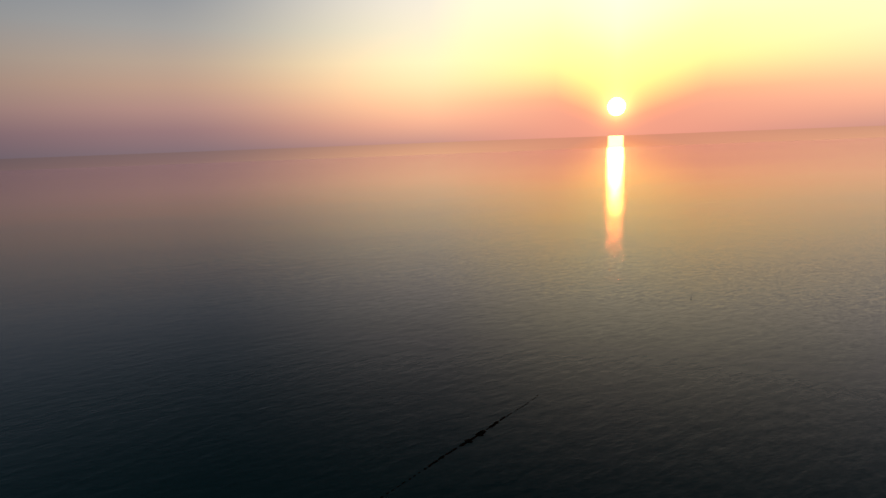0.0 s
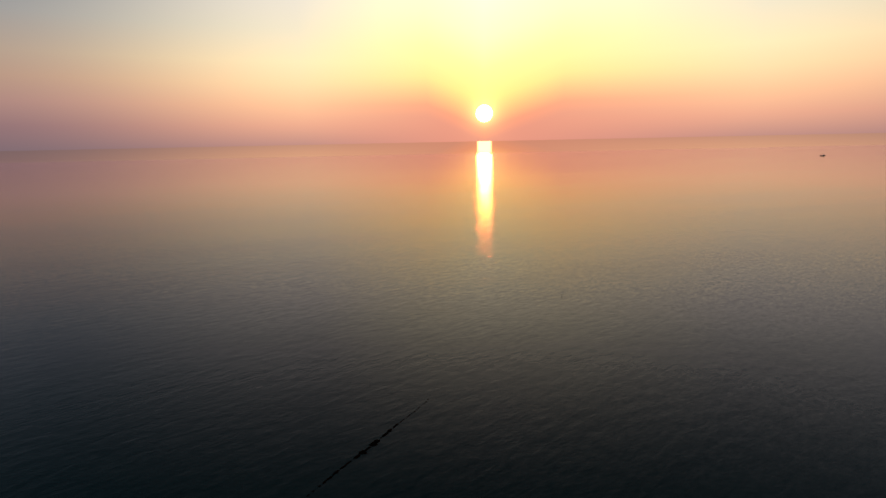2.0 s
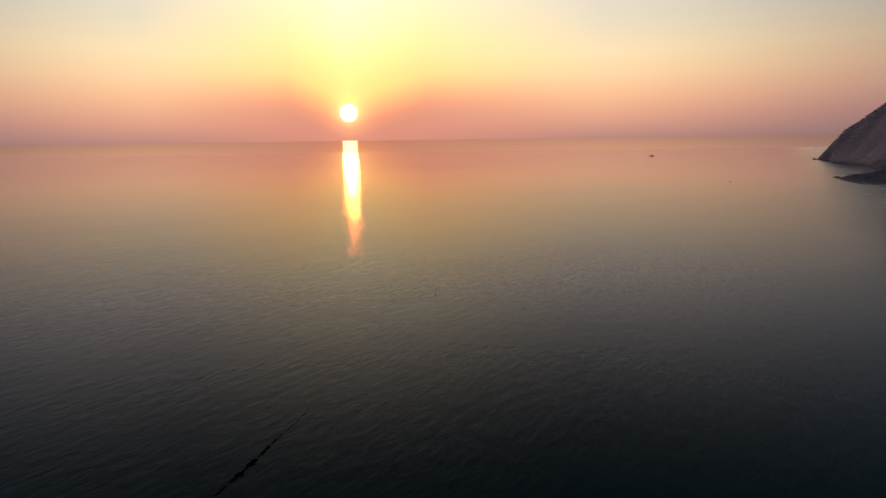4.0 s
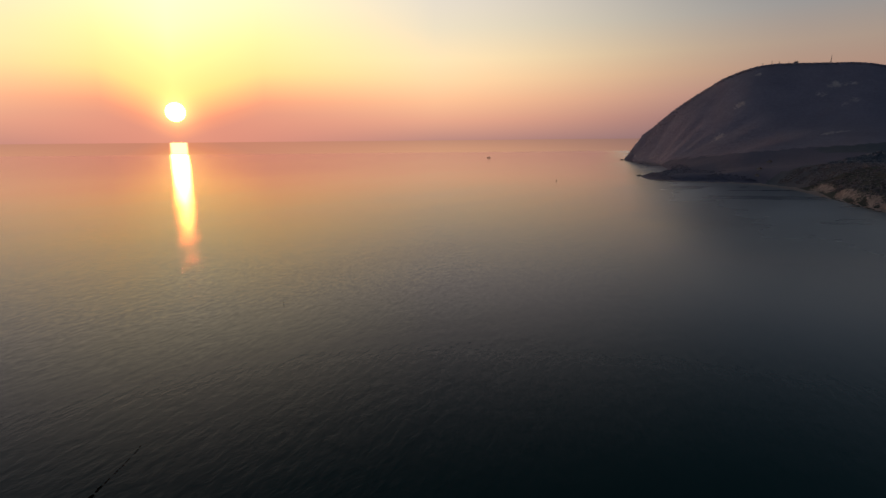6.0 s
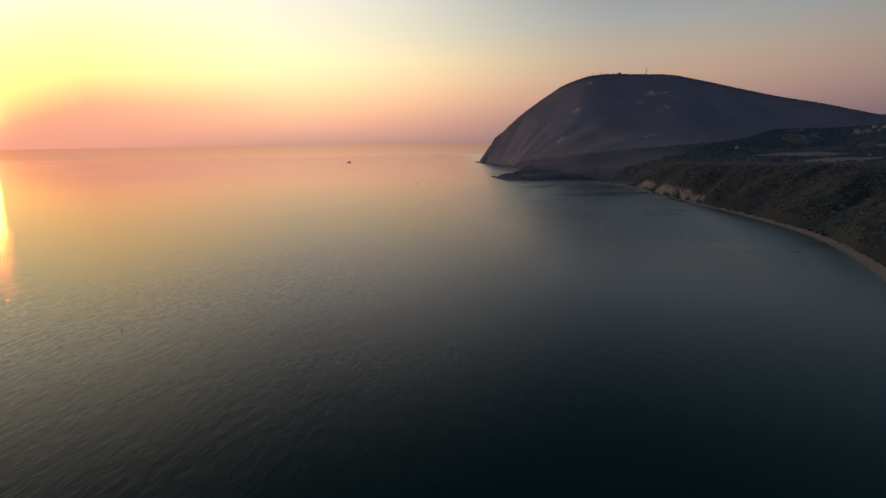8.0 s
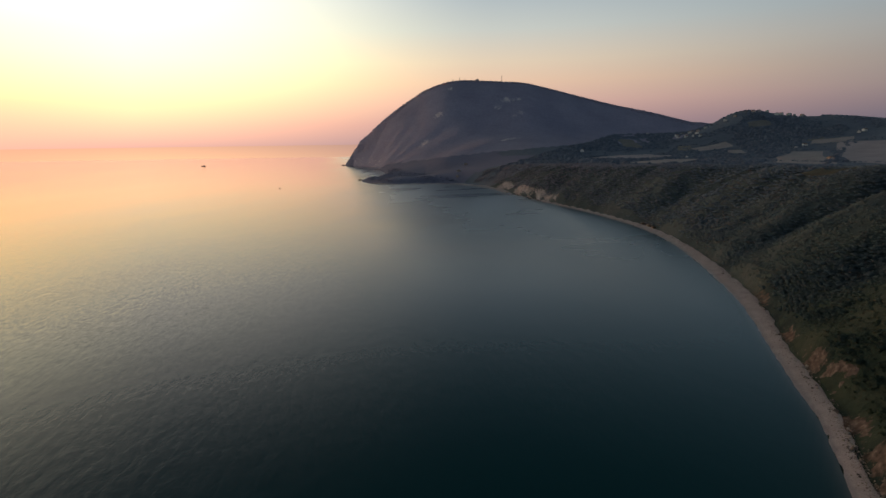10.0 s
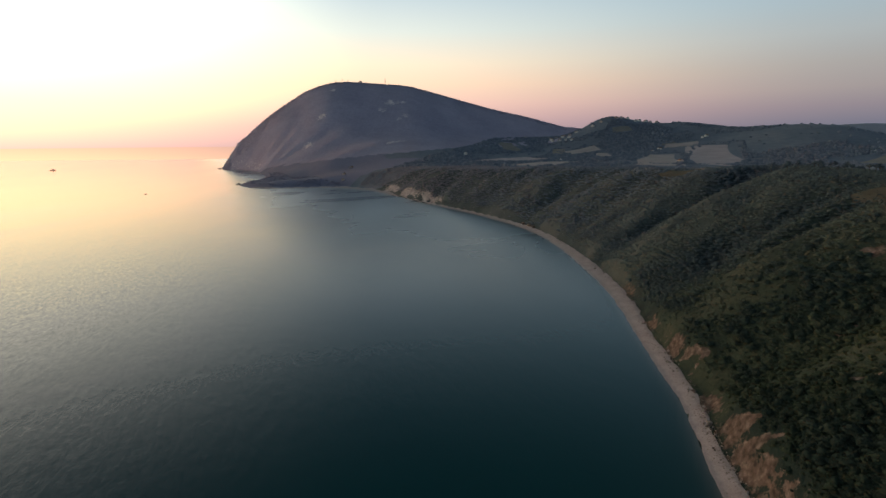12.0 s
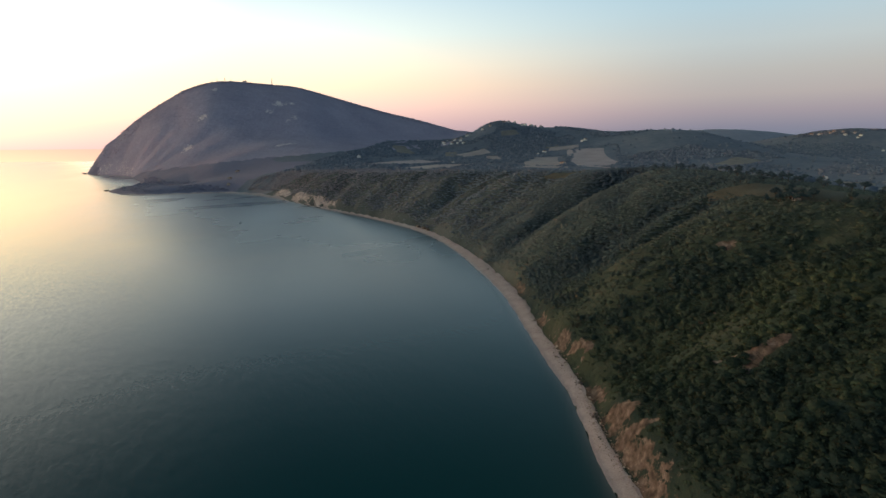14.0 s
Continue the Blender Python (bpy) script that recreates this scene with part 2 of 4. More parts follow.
def land_material():
    """Scrub and wood cover, grass, bare clay and pale rock, by the land's own cover values."""
    m, t, b = material("land_cover", 0.95, specular=0.1)
    p = place(t)
    n1, n2 = noise_node(t, 0.012, 5, vec=p), noise_node(t, 0.22, 4, vec=p)
    f = maths(t, "ADD", maths(t, "MULTIPLY", n1, 0.35), maths(t, "MULTIPLY", n2, 0.30))
    # gully shade and spur light enter the cover colour here, with grass and wood
    f = maths(t, "ADD", f, maths(t, "MULTIPLY", attribute(t, "dry"), 0.42))
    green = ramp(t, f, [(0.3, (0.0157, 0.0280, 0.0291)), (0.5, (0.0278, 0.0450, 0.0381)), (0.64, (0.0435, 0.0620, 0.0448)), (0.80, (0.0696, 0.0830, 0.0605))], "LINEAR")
    # greyer, bluer cover with distance: haze painted into the ground colour
    hazed = ramp(t, f, [(0.3, (0.0345, 0.0535, 0.0653)), (0.5, (0.0634, 0.0884, 0.0951)), (0.64, (0.0922, 0.1180, 0.1232)), (0.80, (0.1183, 0.1400, 0.1456))], "LINEAR")
    wood = mixed(t, attribute(t, "hazed"), green, hazed)
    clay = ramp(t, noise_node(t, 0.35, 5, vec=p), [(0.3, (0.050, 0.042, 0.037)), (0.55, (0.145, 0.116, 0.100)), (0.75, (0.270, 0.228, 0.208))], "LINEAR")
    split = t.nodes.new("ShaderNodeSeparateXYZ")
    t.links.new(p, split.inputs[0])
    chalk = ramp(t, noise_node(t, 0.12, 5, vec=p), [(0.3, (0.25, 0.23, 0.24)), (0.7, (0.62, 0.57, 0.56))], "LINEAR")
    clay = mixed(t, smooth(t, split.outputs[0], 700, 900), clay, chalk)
    rock = ramp(t, noise_node(t, 0.05, 6, vec=p), [(0.3, (0.28, 0.26, 0.25)), (0.7, (0.52, 0.49, 0.46))], "LINEAR")
    bare = smooth(t, maths(t, "ADD", attribute(t, "clay"), maths(t, "MULTIPLY_ADD", noise_node(t, 0.30, 6, 0.68, p), 1.6, -0.8)), 0.40, 0.56)
    stone = smooth(t, maths(t, "ADD", attribute(t, "rock"), maths(t, "MULTIPLY_ADD", noise_node(t, 0.035, 5, vec=p), 0.9, -0.45)), 0.42, 0.6)
    c = mixed(t, stone, mixed(t, bare, wood, clay), rock)
    t.links.new(c, b.inputs["Base Color"])
    relief(t, b, maths(t, "ADD", noise_node(t, 0.25, 5, 0.65, p), maths(t, "MULTIPLY", noise_node(t, 0.06, 4, 0.6, p), 2.0)), 0.8, 2.2)
    return m


SEA = water_material()
LAND = land_material()
def shingle_material():
    """Pebbles: dark and wet along the water, paler and drier above, with bands left by the waves."""
    m, t, b = material("beach_shingle", 0.9, specular=0.25)
    p = place(t)
    f = maths(t, "ADD", maths(t, "MULTIPLY", noise_node(t, 0.12, 5, vec=p), 0.5), maths(t, "MULTIPLY", noise_node(t, 1.7, 4, vec=p), 0.5))
    dry = ramp(t, f, [(0.3, (0.3063, 0.2717, 0.2762)), (0.5, (0.4309, 0.3874, 0.3956)), (0.7, (0.5504, 0.5042, 0.5171))], "LINEAR")
    wet = ramp(t, f, [(0.3, (0.2388, 0.2208, 0.2320)), (0.7, (0.3634, 0.3396, 0.3557))], "LINEAR")
    edge = maths(t, "ADD", attribute(t, "upshore"), maths(t, "MULTIPLY_ADD", noise_node(t, 0.3, 4, vec=p), 0.5, -0.25))
    t.links.new(mixed(t, smooth(t, edge, 0.02, 0.28), wet, dry), b.inputs["Base Color"])
    t.links.new(maths(t, "MULTIPLY_ADD", smooth(t, edge, 0.0, 0.35), 0.5, 0.42), b.inputs["Roughness"])
    relief(t, b, noise_node(t, 1.7, 5, 0.7, p), 0.8, 0.25)
    return m


SHINGLE = shingle_material()


def hazed_rock_material():
    """Wood on a rocky mountainside, paled mauve by painted haze, with pale scars."""
    m, t, b = material("hazed_wooded_rock", 0.95, specular=0.05)
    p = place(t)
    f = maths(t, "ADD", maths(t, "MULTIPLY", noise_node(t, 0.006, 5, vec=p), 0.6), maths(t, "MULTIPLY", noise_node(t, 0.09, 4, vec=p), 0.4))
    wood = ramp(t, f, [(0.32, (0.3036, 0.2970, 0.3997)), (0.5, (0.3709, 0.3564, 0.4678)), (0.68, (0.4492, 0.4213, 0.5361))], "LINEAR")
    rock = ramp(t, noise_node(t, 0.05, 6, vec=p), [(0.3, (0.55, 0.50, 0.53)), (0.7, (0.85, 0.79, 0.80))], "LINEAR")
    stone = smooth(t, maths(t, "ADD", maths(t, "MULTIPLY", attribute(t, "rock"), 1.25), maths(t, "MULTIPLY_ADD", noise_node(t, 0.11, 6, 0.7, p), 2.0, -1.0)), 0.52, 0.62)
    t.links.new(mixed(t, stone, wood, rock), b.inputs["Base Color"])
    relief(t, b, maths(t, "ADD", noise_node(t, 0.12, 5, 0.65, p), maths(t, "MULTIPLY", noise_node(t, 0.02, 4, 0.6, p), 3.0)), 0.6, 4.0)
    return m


def foliage_material(name, stops):
    """Leaves: each bush its own tint, each tuft a little lighter or darker, drifting from glade to glade."""
    m, t, b = material(name, 0.85, specular=0.15)
    p = place(t)
    g = t.nodes.new("ShaderNodeNewGeometry")
    f = maths(t, "ADD", maths(t, "MULTIPLY", noise_node(t, 0.018, 4, vec=p), 0.40), maths(t, "MULTIPLY", attribute(t, "tint"), 0.48))
    f = maths(t, "ADD", f, maths(t, "MULTIPLY", g.outputs["Random Per Island"], 0.08))
    t.links.new(ramp(t, f, stops, "LINEAR"), b.inputs["Base Color"])
    relief(t, b, noise_node(t, 1.6, 3, vec=p), 0.3, 0.2)
    return m


HAZED_ROCK = hazed_rock_material()


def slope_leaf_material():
    """Scrub leaves: deep olive near, bluer and greyer along the bay as painted haze."""
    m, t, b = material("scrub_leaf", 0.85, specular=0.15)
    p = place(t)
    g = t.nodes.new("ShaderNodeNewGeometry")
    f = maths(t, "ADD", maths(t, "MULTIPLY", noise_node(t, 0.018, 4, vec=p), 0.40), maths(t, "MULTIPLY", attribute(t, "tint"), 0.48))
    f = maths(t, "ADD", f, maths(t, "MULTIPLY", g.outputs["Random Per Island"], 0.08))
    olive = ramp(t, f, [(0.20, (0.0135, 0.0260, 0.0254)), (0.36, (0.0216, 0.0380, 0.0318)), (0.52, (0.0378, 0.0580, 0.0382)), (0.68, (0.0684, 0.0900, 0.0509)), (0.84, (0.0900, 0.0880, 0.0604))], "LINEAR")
    hazed = ramp(t, f, [(0.24, (0.0510, 0.0784, 0.0968)), (0.42, (0.0765, 0.1098, 0.1232)), (0.58, (0.1139, 0.1490, 0.1430)), (0.74, (0.1530, 0.1823, 0.1672))], "LINEAR")
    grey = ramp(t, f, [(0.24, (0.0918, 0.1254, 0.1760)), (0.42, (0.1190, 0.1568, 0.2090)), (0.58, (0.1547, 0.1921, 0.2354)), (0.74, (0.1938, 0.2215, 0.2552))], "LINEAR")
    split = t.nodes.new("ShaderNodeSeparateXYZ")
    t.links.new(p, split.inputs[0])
    # haze is mixed into the leaf colour in three steps along x
    c = mixed(t, smooth(t, split.outputs[0], 230, 470), olive, hazed)
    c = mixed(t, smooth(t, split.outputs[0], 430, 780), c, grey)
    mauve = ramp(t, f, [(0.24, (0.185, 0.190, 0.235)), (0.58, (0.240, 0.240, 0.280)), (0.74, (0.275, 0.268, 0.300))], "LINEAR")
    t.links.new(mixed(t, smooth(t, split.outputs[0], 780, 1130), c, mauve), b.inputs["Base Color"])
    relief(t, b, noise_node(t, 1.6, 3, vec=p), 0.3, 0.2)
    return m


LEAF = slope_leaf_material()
# the blue of distant haze is put into the far wood's leaf colour
HAZED_LEAF = foliage_material("hazed_wood_leaf", [(0.25, (0.118, 0.154, 0.215)), (0.5, (0.160, 0.200, 0.262)), (0.75, (0.212, 0.242, 0.298))])
BARK = mottled("bark", [(0.3, (0.05, 0.04, 0.03)), (0.7, (0.12, 0.10, 0.08))], 3, 20, 0.95)
STONE = mottled("pale_limestone", [(0.3, (0.24, 0.22, 0.20)), (0.7, (0.48, 0.45, 0.42))], 0.6, 5, 0.9, 0.5, 0.1)
DARK_STONE = mottled("wet_dark_rock", [(0.3, (0.0700, 0.0640, 0.0600)), (0.7, (0.2000, 0.1800, 0.1700))], 0.5, 4, 0.7, 0.5, 0.1)
WHITEWASH = mottled("whitewashed_plaster", [(0.3, (0.62, 0.60, 0.57)), (0.7, (0.80, 0.78, 0.75))], 0.6, 6, 0.85, 0.1, 0.01)
OCHRE = mottled("ochre_plaster", [(0.3, (0.44, 0.38, 0.34)), (0.7, (0.58, 0.51, 0.46))], 0.6, 6, 0.85, 0.1, 0.01)
ROSE = mottled("rose_plaster", [(0.3, (0.42, 0.36, 0.365)), (0.7, (0.56, 0.49, 0.49))], 0.6, 6, 0.85, 0.1, 0.01)
ROOF_TILE = mottled("terracotta_roof", [(0.3, (0.1700, 0.0998, 0.0750)), (0.7, (0.2805, 0.1785, 0.1375))], 1.0, 8, 0.9, 0.4, 0.05)
GLASS = mottled("dark_window_glass", [(0.3, (0.02, 0.022, 0.025)), (0.7, (0.035, 0.037, 0.04))], 1.0, 4, 0.15, 0.0, 0.01, 0.5)
TIMBER = mottled("weathered_timber", [(0.3, (0.07, 0.052, 0.04)), (0.7, (0.16, 0.125, 0.10))], 2.0, 14, 0.9, 0.3, 0.02)
STEEL = mottled("galvanised_steel", [(0.3, (0.20, 0.20, 0.21)), (0.7, (0.34, 0.34, 0.35))], 1.5, 9, 0.5, 0.1, 0.01, 0.5)
HULL_DARK = mottled("dark_hull_paint", [(0.3, (0.03, 0.035, 0.05)), (0.7, (0.06, 0.06, 0.075))], 0.8, 6, 0.4, 0.1, 0.01, 0.5)
HULL_WHITE = mottled("white_hull_paint", [(0.3, (0.62, 0.62, 0.61)), (0.7, (0.78, 0.78, 0.77))], 0.8, 6, 0.4, 0.1, 0.01, 0.5)
WEED = mottled("floating_weed", [(0.3, (0.006, 0.005, 0.004)), (0.7, (0.018, 0.014, 0.010))], 0.7, 4, 0.95, 0.6, 0.08, 0.0)
STUBBLE = mottled("stubble_field", [(0.3, (0.310, 0.275, 0.272)), (0.5, (0.400, 0.358, 0.358)), (0.7, (0.475, 0.432, 0.436))], 0.02, 0.25, 0.95, 0.3, 0.2)
PLOUGHED = mottled("ploughed_field", [(0.3, (0.35, 0.305, 0.325)), (0.7, (0.51, 0.45, 0.475))], 0.02, 0.25, 0.95, 0.4, 0.25)
PASTURE = mottled("dry_pasture", [(0.3, (0.17, 0.17, 0.165)), (0.5, (0.23, 0.225, 0.21)), (0.7, (0.30, 0.28, 0.265))], 0.03, 0.3, 0.95, 0.3, 0.2)
DRY_GRASS = mottled("dry_hilltop_grass", [(0.3, (0.0578, 0.0598, 0.0455)), (0.5, (0.0896, 0.0904, 0.0704)), (0.7, (0.1228, 0.1195, 0.0994))], 0.05, 0.5, 0.95, 0.4, 0.3)
# low point and mountain wood: mauve air haze is painted into these colours
HAZED_LOW_WOOD = mottled("hazed_coastal_wood", [(0.3, (0.1760, 0.1824, 0.2700)), (0.7, (0.2376, 0.2400, 0.3400))], 0.006, 0.09, 0.95, 0.5, 2.0)
HAZED_LOW_LEAF = foliage_material("hazed_coastal_leaf", [(0.25, (0.1892, 0.1949, 0.2680)), (0.5, (0.2244, 0.2285, 0.3080)), (0.75, (0.2640, 0.2650, 0.3500))])
HAZED_MOUNTAIN_LEAF = foliage_material("hazed_mountain_leaf", [(0.25, (0.2975, 0.2769, 0.3625)), (0.5, (0.3658, 0.3310, 0.4276)), (0.75, (0.4340, 0.3838, 0.4814))])
# farmland and skyline hills carry the haze's blue in their base colour
HAZED_LAND = mottled("hazed_grass_country", [(0.3, (0.112, 0.146, 0.200)), (0.5, (0.152, 0.188, 0.245)), (0.7, (0.225, 0.240, 0.285))], 0.006, 0.05, 0.95, 0.5, 2.0)
HAZED_HILL = mottled("hazed_wooded_hill", [(0.3, (0.200, 0.245, 0.325)), (0.7, (0.275, 0.315, 0.400))], 0.004, 0.03, 0.95, 0.3, 3.0)


def cobble_material():
    m, t, b = material("mixed_cobbles", 0.85, specular=0.2)
    g = t.nodes.new("ShaderNodeNewGeometry")
    t.links.new(ramp(t, g.outputs["Random Per Island"], [(0.0, (0.16, 0.138, 0.128)), (0.5, (0.27, 0.232, 0.212)), (1.0, (0.38, 0.34, 0.315))], "LINEAR"), b.inputs["Base Color"])
    relief(t, b, noise_node(t, 6.0, 3, vec=place(t)), 0.4, 0.03)
    return m


COBBLE = cobble_material()

# ---------------------------------------------------------------- the lie of the land
def value_noise(x, y, seed=0):
    """Smooth noise from -1 to 1 on a unit lattice, for arrays."""
    xi, yi = np.floor(x), np.floor(y)
    fx, fy = x - xi, y - yi
    fx, fy = fx * fx * (3 - 2 * fx), fy * fy * (3 - 2 * fy)

    def corner(i, j):
        h = np.sin((xi + i) * 127.1 + (yi + j) * 311.7 + seed * 74.7) * 43758.5453
        return 2 * (h - np.floor(h)) - 1

    a, b, c, d = corner(0, 0), corner(1, 0), corner(0, 1), corner(1, 1)
    return (a * (1 - fx) + b * fx) * (1 - fy) + (c * (1 - fx) + d * fx) * fy


def fbm(x, y, octaves=4, seed=0):
    total, amp = 0.0, 1.0
    for k in range(octaves):
        total = total + amp * value_noise(x * 2 ** k, y * 2 ** k, seed + k)
        amp *= 0.5
    return total / 1.9


def smoothstep(v, lo, hi):
    v = np.clip((v - lo) / (hi - lo), 0, 1)
    return v * v * (3 - 2 * v)


# the waterline from the near beach round the bay, out to the low point, along the cape and away behind it
COAST = [(-4200, -1560), (-2000, -680), (-900, -320), (-300, -125), (20, -56), (183, -16), (247, -3), (290, 10), (340, 25), (410, 46), (485, 76),
         (591, 125), (680, 178), (760, 246), (840, 330), (920, 427), (1040, 565), (1160, 706), (1200, 790), (1214, 862), (1172, 935),
         (1122, 1014), (1154, 1110), (1245, 1214), (1360, 1260), (1560, 1400), (1690, 1535), (1790, 1640), (1890, 1750), (1980, 1920),
         (2070, 2150), (2180, 2200), (2500, 2230), (3100, 2000), (5200, 1400)]


def rounded(points, steps=6):
    out, p = [], [points[0], *points, points[-1]]
    for a, b, c, d in zip(p, p[1:], p[2:], p[3:]):
        for k in range(steps):
            u = k / steps
            out.append([0.5 * (2 * b[i] + (c[i] - a[i]) * u + (2 * a[i] - 5 * b[i] + 4 * c[i] - d[i]) * u * u
                               + (3 * b[i] - a[i] - 3 * c[i] + d[i]) * u ** 3) for i in range(len(b))])
    out.append(list(points[-1]))
    return np.array(out, float)


SHORE = rounded(COAST)
_seg = np.diff(SHORE[:, :2], axis=0)
_len = np.hypot(_seg[:, 0], _seg[:, 1])
_arc = np.r_[0, np.cumsum(_len)]


def nearest(x, y, line, seg, length):
    """Distance to a polyline, and the place along it, for arrays."""
    best, where = np.full(x.shape, 1e9), np.zeros(x.shape)
    arc = np.r_[0, np.cumsum(length)]
    for k in range(len(seg)):
        ax, ay = line[k, 0], line[k, 1]
        u = np.clip(((x - ax) * seg[k, 0] + (y - ay) * seg[k, 1]) / (length[k] ** 2 + 1e-9), 0, 1)
        dist = np.hypot(x - ax - u * seg[k, 0], y - ay - u * seg[k, 1])
        take = dist < best
        best = np.where(take, dist, best)
        where = np.where(take, arc[k] + u * length[k], where)
    return best, where


def inland(x, y):
    """Metres inland of the waterline (negative at sea), and metres along it."""
    dist, along = nearest(x, y, SHORE, _seg, _len)
    ring = np.vstack([SHORE[:, :2], [(9000, 1300), (9000, -9000), (-9000, -9000), (-9000, -3300)]])
    inside = np.zeros(x.shape, bool)
    for (ax, ay), (bx, by) in zip(ring, np.roll(ring, -1, axis=0)):
        if ay == by:
            continue
        cross = (ay > y) != (by > y)
        inside ^= cross & (x < (bx - ax) * (y - ay) / (by - ay) + ax)
    return np.where(inside, dist, -dist), along


# the mountain's crest: x, y, height
CREST = rounded([(2085, 2105, 30), (2123, 2066, 124), (2182, 2003, 206), (2241, 1938, 276), (2307, 1860, 343), (2360, 1795, 391), (2446, 1674, 430),
                 (2572, 1473, 421), (2625, 1377, 412), (2675, 1278, 386), (2744, 1122, 338), (2806, 958, 289), (2859, 788, 247), (2904, 597, 192)], 5)
_cseg = np.diff(CREST[:, :2], axis=0)
_clen = np.hypot(_cseg[:, 0], _cseg[:, 1])
_carc = np.r_[0, np.cumsum(_clen)]
# rounded hills: x, y, height, half-widths, turn in degrees
HILLS = [(2640, 355, 114, 260, 140, 0), (2680, 60, 98, 420, 330, 0), (2350, -420, 99, 420, 280, 10), (3060, -1330, 112, 520, 330, 60),
         (4480, -1050, 158, 420, 900, 0), (1400, 1120, -48, 350, 350, 0), (3300, 700, 40, 600, 400, 0), (1250, -500, -18, 500, 300, 0)]


def mountain_part(x, y):
    r, along = nearest(x, y, CREST, _cseg, _clen)
    top = np.interp(along, _carc, CREST[:, 2])
    width = np.interp(along, [0, 200, 500, 1000, 1600], [300, 420, 600, 620, 420])
    r = r * (1 + 0.04 * fbm(x / 260, y / 260, 2, 5))
    return top * np.exp(-(r / width) ** 1.75)


def upland(x, y, d):
    v = 40 + 0.010 * np.clip(x, 0, 2600)
    v = v + np.interp(x, [200, 400, 540, 880, 1240, 1460], [34, 40, 46, 25, 4, 0]) * np.exp(-((d - 180) / 150) ** 2)
    for hx, hy, h, sx, sy, turn in HILLS:
        c, s = math.cos(radians(turn)), math.sin(radians(turn))
        u, w = (x - hx) * c + (y - hy) * s, -(x - hx) * s + (y - hy) * c
        v = v + h * np.exp(-(u / sx) ** 2 - (w / sy) ** 2)
    v = v + 5 * fbm(x / 210, y / 210, 4, 11)
    m = mountain_part(x, y)
    return np.maximum(v, 6) * (1 - 0.97 * smoothstep(m, 10, 170)) + m


def beach_width(along):
    return 7.2 + 1.6 * value_noise(along / 70, along * 0, 3) + 4.0 * (smoothstep(along, 4780, 4880) - smoothstep(along, 5500, 5700)) + 24 * (smoothstep(along, 5650, 6050) - smoothstep(along, 6260, 6500))


# spurs of pale dry grass (positive) and wooded gullies (negative), some only shaded hollows: from, to, half-width, how
# marked
SPURS = [(520, -25, 498, 22, 12, 0.9), (498, 22, 467, 49, 11, 0.9), (379, -76, 347, -31, 10, 0.9), (309, -41, 316, 0, 10, 0.8), (577, 32, 535, 78, 12, 0.8),
         (470, -49, 484, -63, 11, 0.8), (315, -142, 295, -120, 8, 0.8)]
GULLIES = [(500, -41, 433, -26, 13, 0.9), (433, -26, 387, -13, 11, 0.9), (359, -72, 328, -38, 7, 0.6), (337, 1, 355, 15, 8, 0.8), (311, -107, 264, -56, 7, 0.5),
           (274, -105, 260, -76, 6, 0.4), (205, -87, 184, -50, 10, 0.6), (623, 35, 586, 105, 10, 0.8), (404, -88, 376, -47, 8, 0.7), (596, -37, 578, -75, 17, 1.0)]


def marks(x, y):
    """The named spurs and gullies of the slope, from -1 to 1."""
    total = np.zeros(np.shape(x))
    for sign, rows in ((1, SPURS), (-1, GULLIES)):
        for ax, ay, bx, by, r, q in rows:
            u = np.clip(((x - ax) * (bx - ax) + (y - ay) * (by - ay)) / ((bx - ax) ** 2 + (by - ay) ** 2), 0, 1)
            total = total + sign * q * np.exp(-((x - ax - u * (bx - ax)) ** 2 + (y - ay - u * (by - ay)) ** 2) / r ** 2)
    return np.clip(total, -1, 1)


def spur(along, d):
    """From -1 in the gullies to 1 on the spurs that run aslant down to the shore."""
    bend = 16 * value_noise(along / 70, d / 70, 23)
    return 1 - 2.5 * np.abs(fbm((along + bend - 0.08 * d) / 42, d / 260, 3, 21))


def height(x, y, parts=None):
    d, along = inland(x, y) if parts is None else parts
    bw = beach_width(along)
    cape = smoothstep(along, 7150, 7480)
    low = smoothstep(along, 5960, 6120) * (1 - smoothstep(along, 6900, 7250))
    bluff = (7 + 6 * value_noise(along / 45, along * 0, 8)) * (1 - 0.8 * low)
    steep = 0.60 + 0.9 * cape - 0.3 * low
    gully = spur(along, d)
    run = np.maximum(d - bw, 0)
    rise = 1.7 * np.clip(d / bw, 0, 1) + bluff * smoothstep(run, 0, 9) + steep * np.maximum(run - 4, 0)
    rise = rise + (10 * gully - 6 + 4 * marks(x, y)) * smoothstep(run, 12, 70) * (1 - low)
    rise = rise + 2.6 * fbm(x / 19, y / 19, 3, 31) * smoothstep(run, 5, 20)
    top = upland(x, y, d)
    k = 18.0
    h = np.clip(0.5 + 0.5 * (top - rise) / k, 0, 1)
    z = top * (1 - h) + rise * h - k * h * (1 - h) * smoothstep(run, 5, 60)
    return np.where(d < 0, np.maximum(d * 0.12, -9.0), z)


def spaced(lo, fine_lo, fine_hi, hi, step, most, growth, core=1e9):
    """Lattice lines: even between fine_lo and fine_hi, wider and wider outside, most of all past core."""
    mid = list(np.arange(fine_lo, fine_hi + step / 2, step))
    right, s = [], step
    v = mid[-1]
    while v < hi:
        s = min(s * growth, most if v < core else 3 * most)
        v += s
        right.append(v)
    left, s = [], step
    v = mid[0]
    while v > lo:
        s = min(s * growth, 2.2 * most)
        v -= s
        left.append(v)
    return np.array(left[::-1] + mid + right)


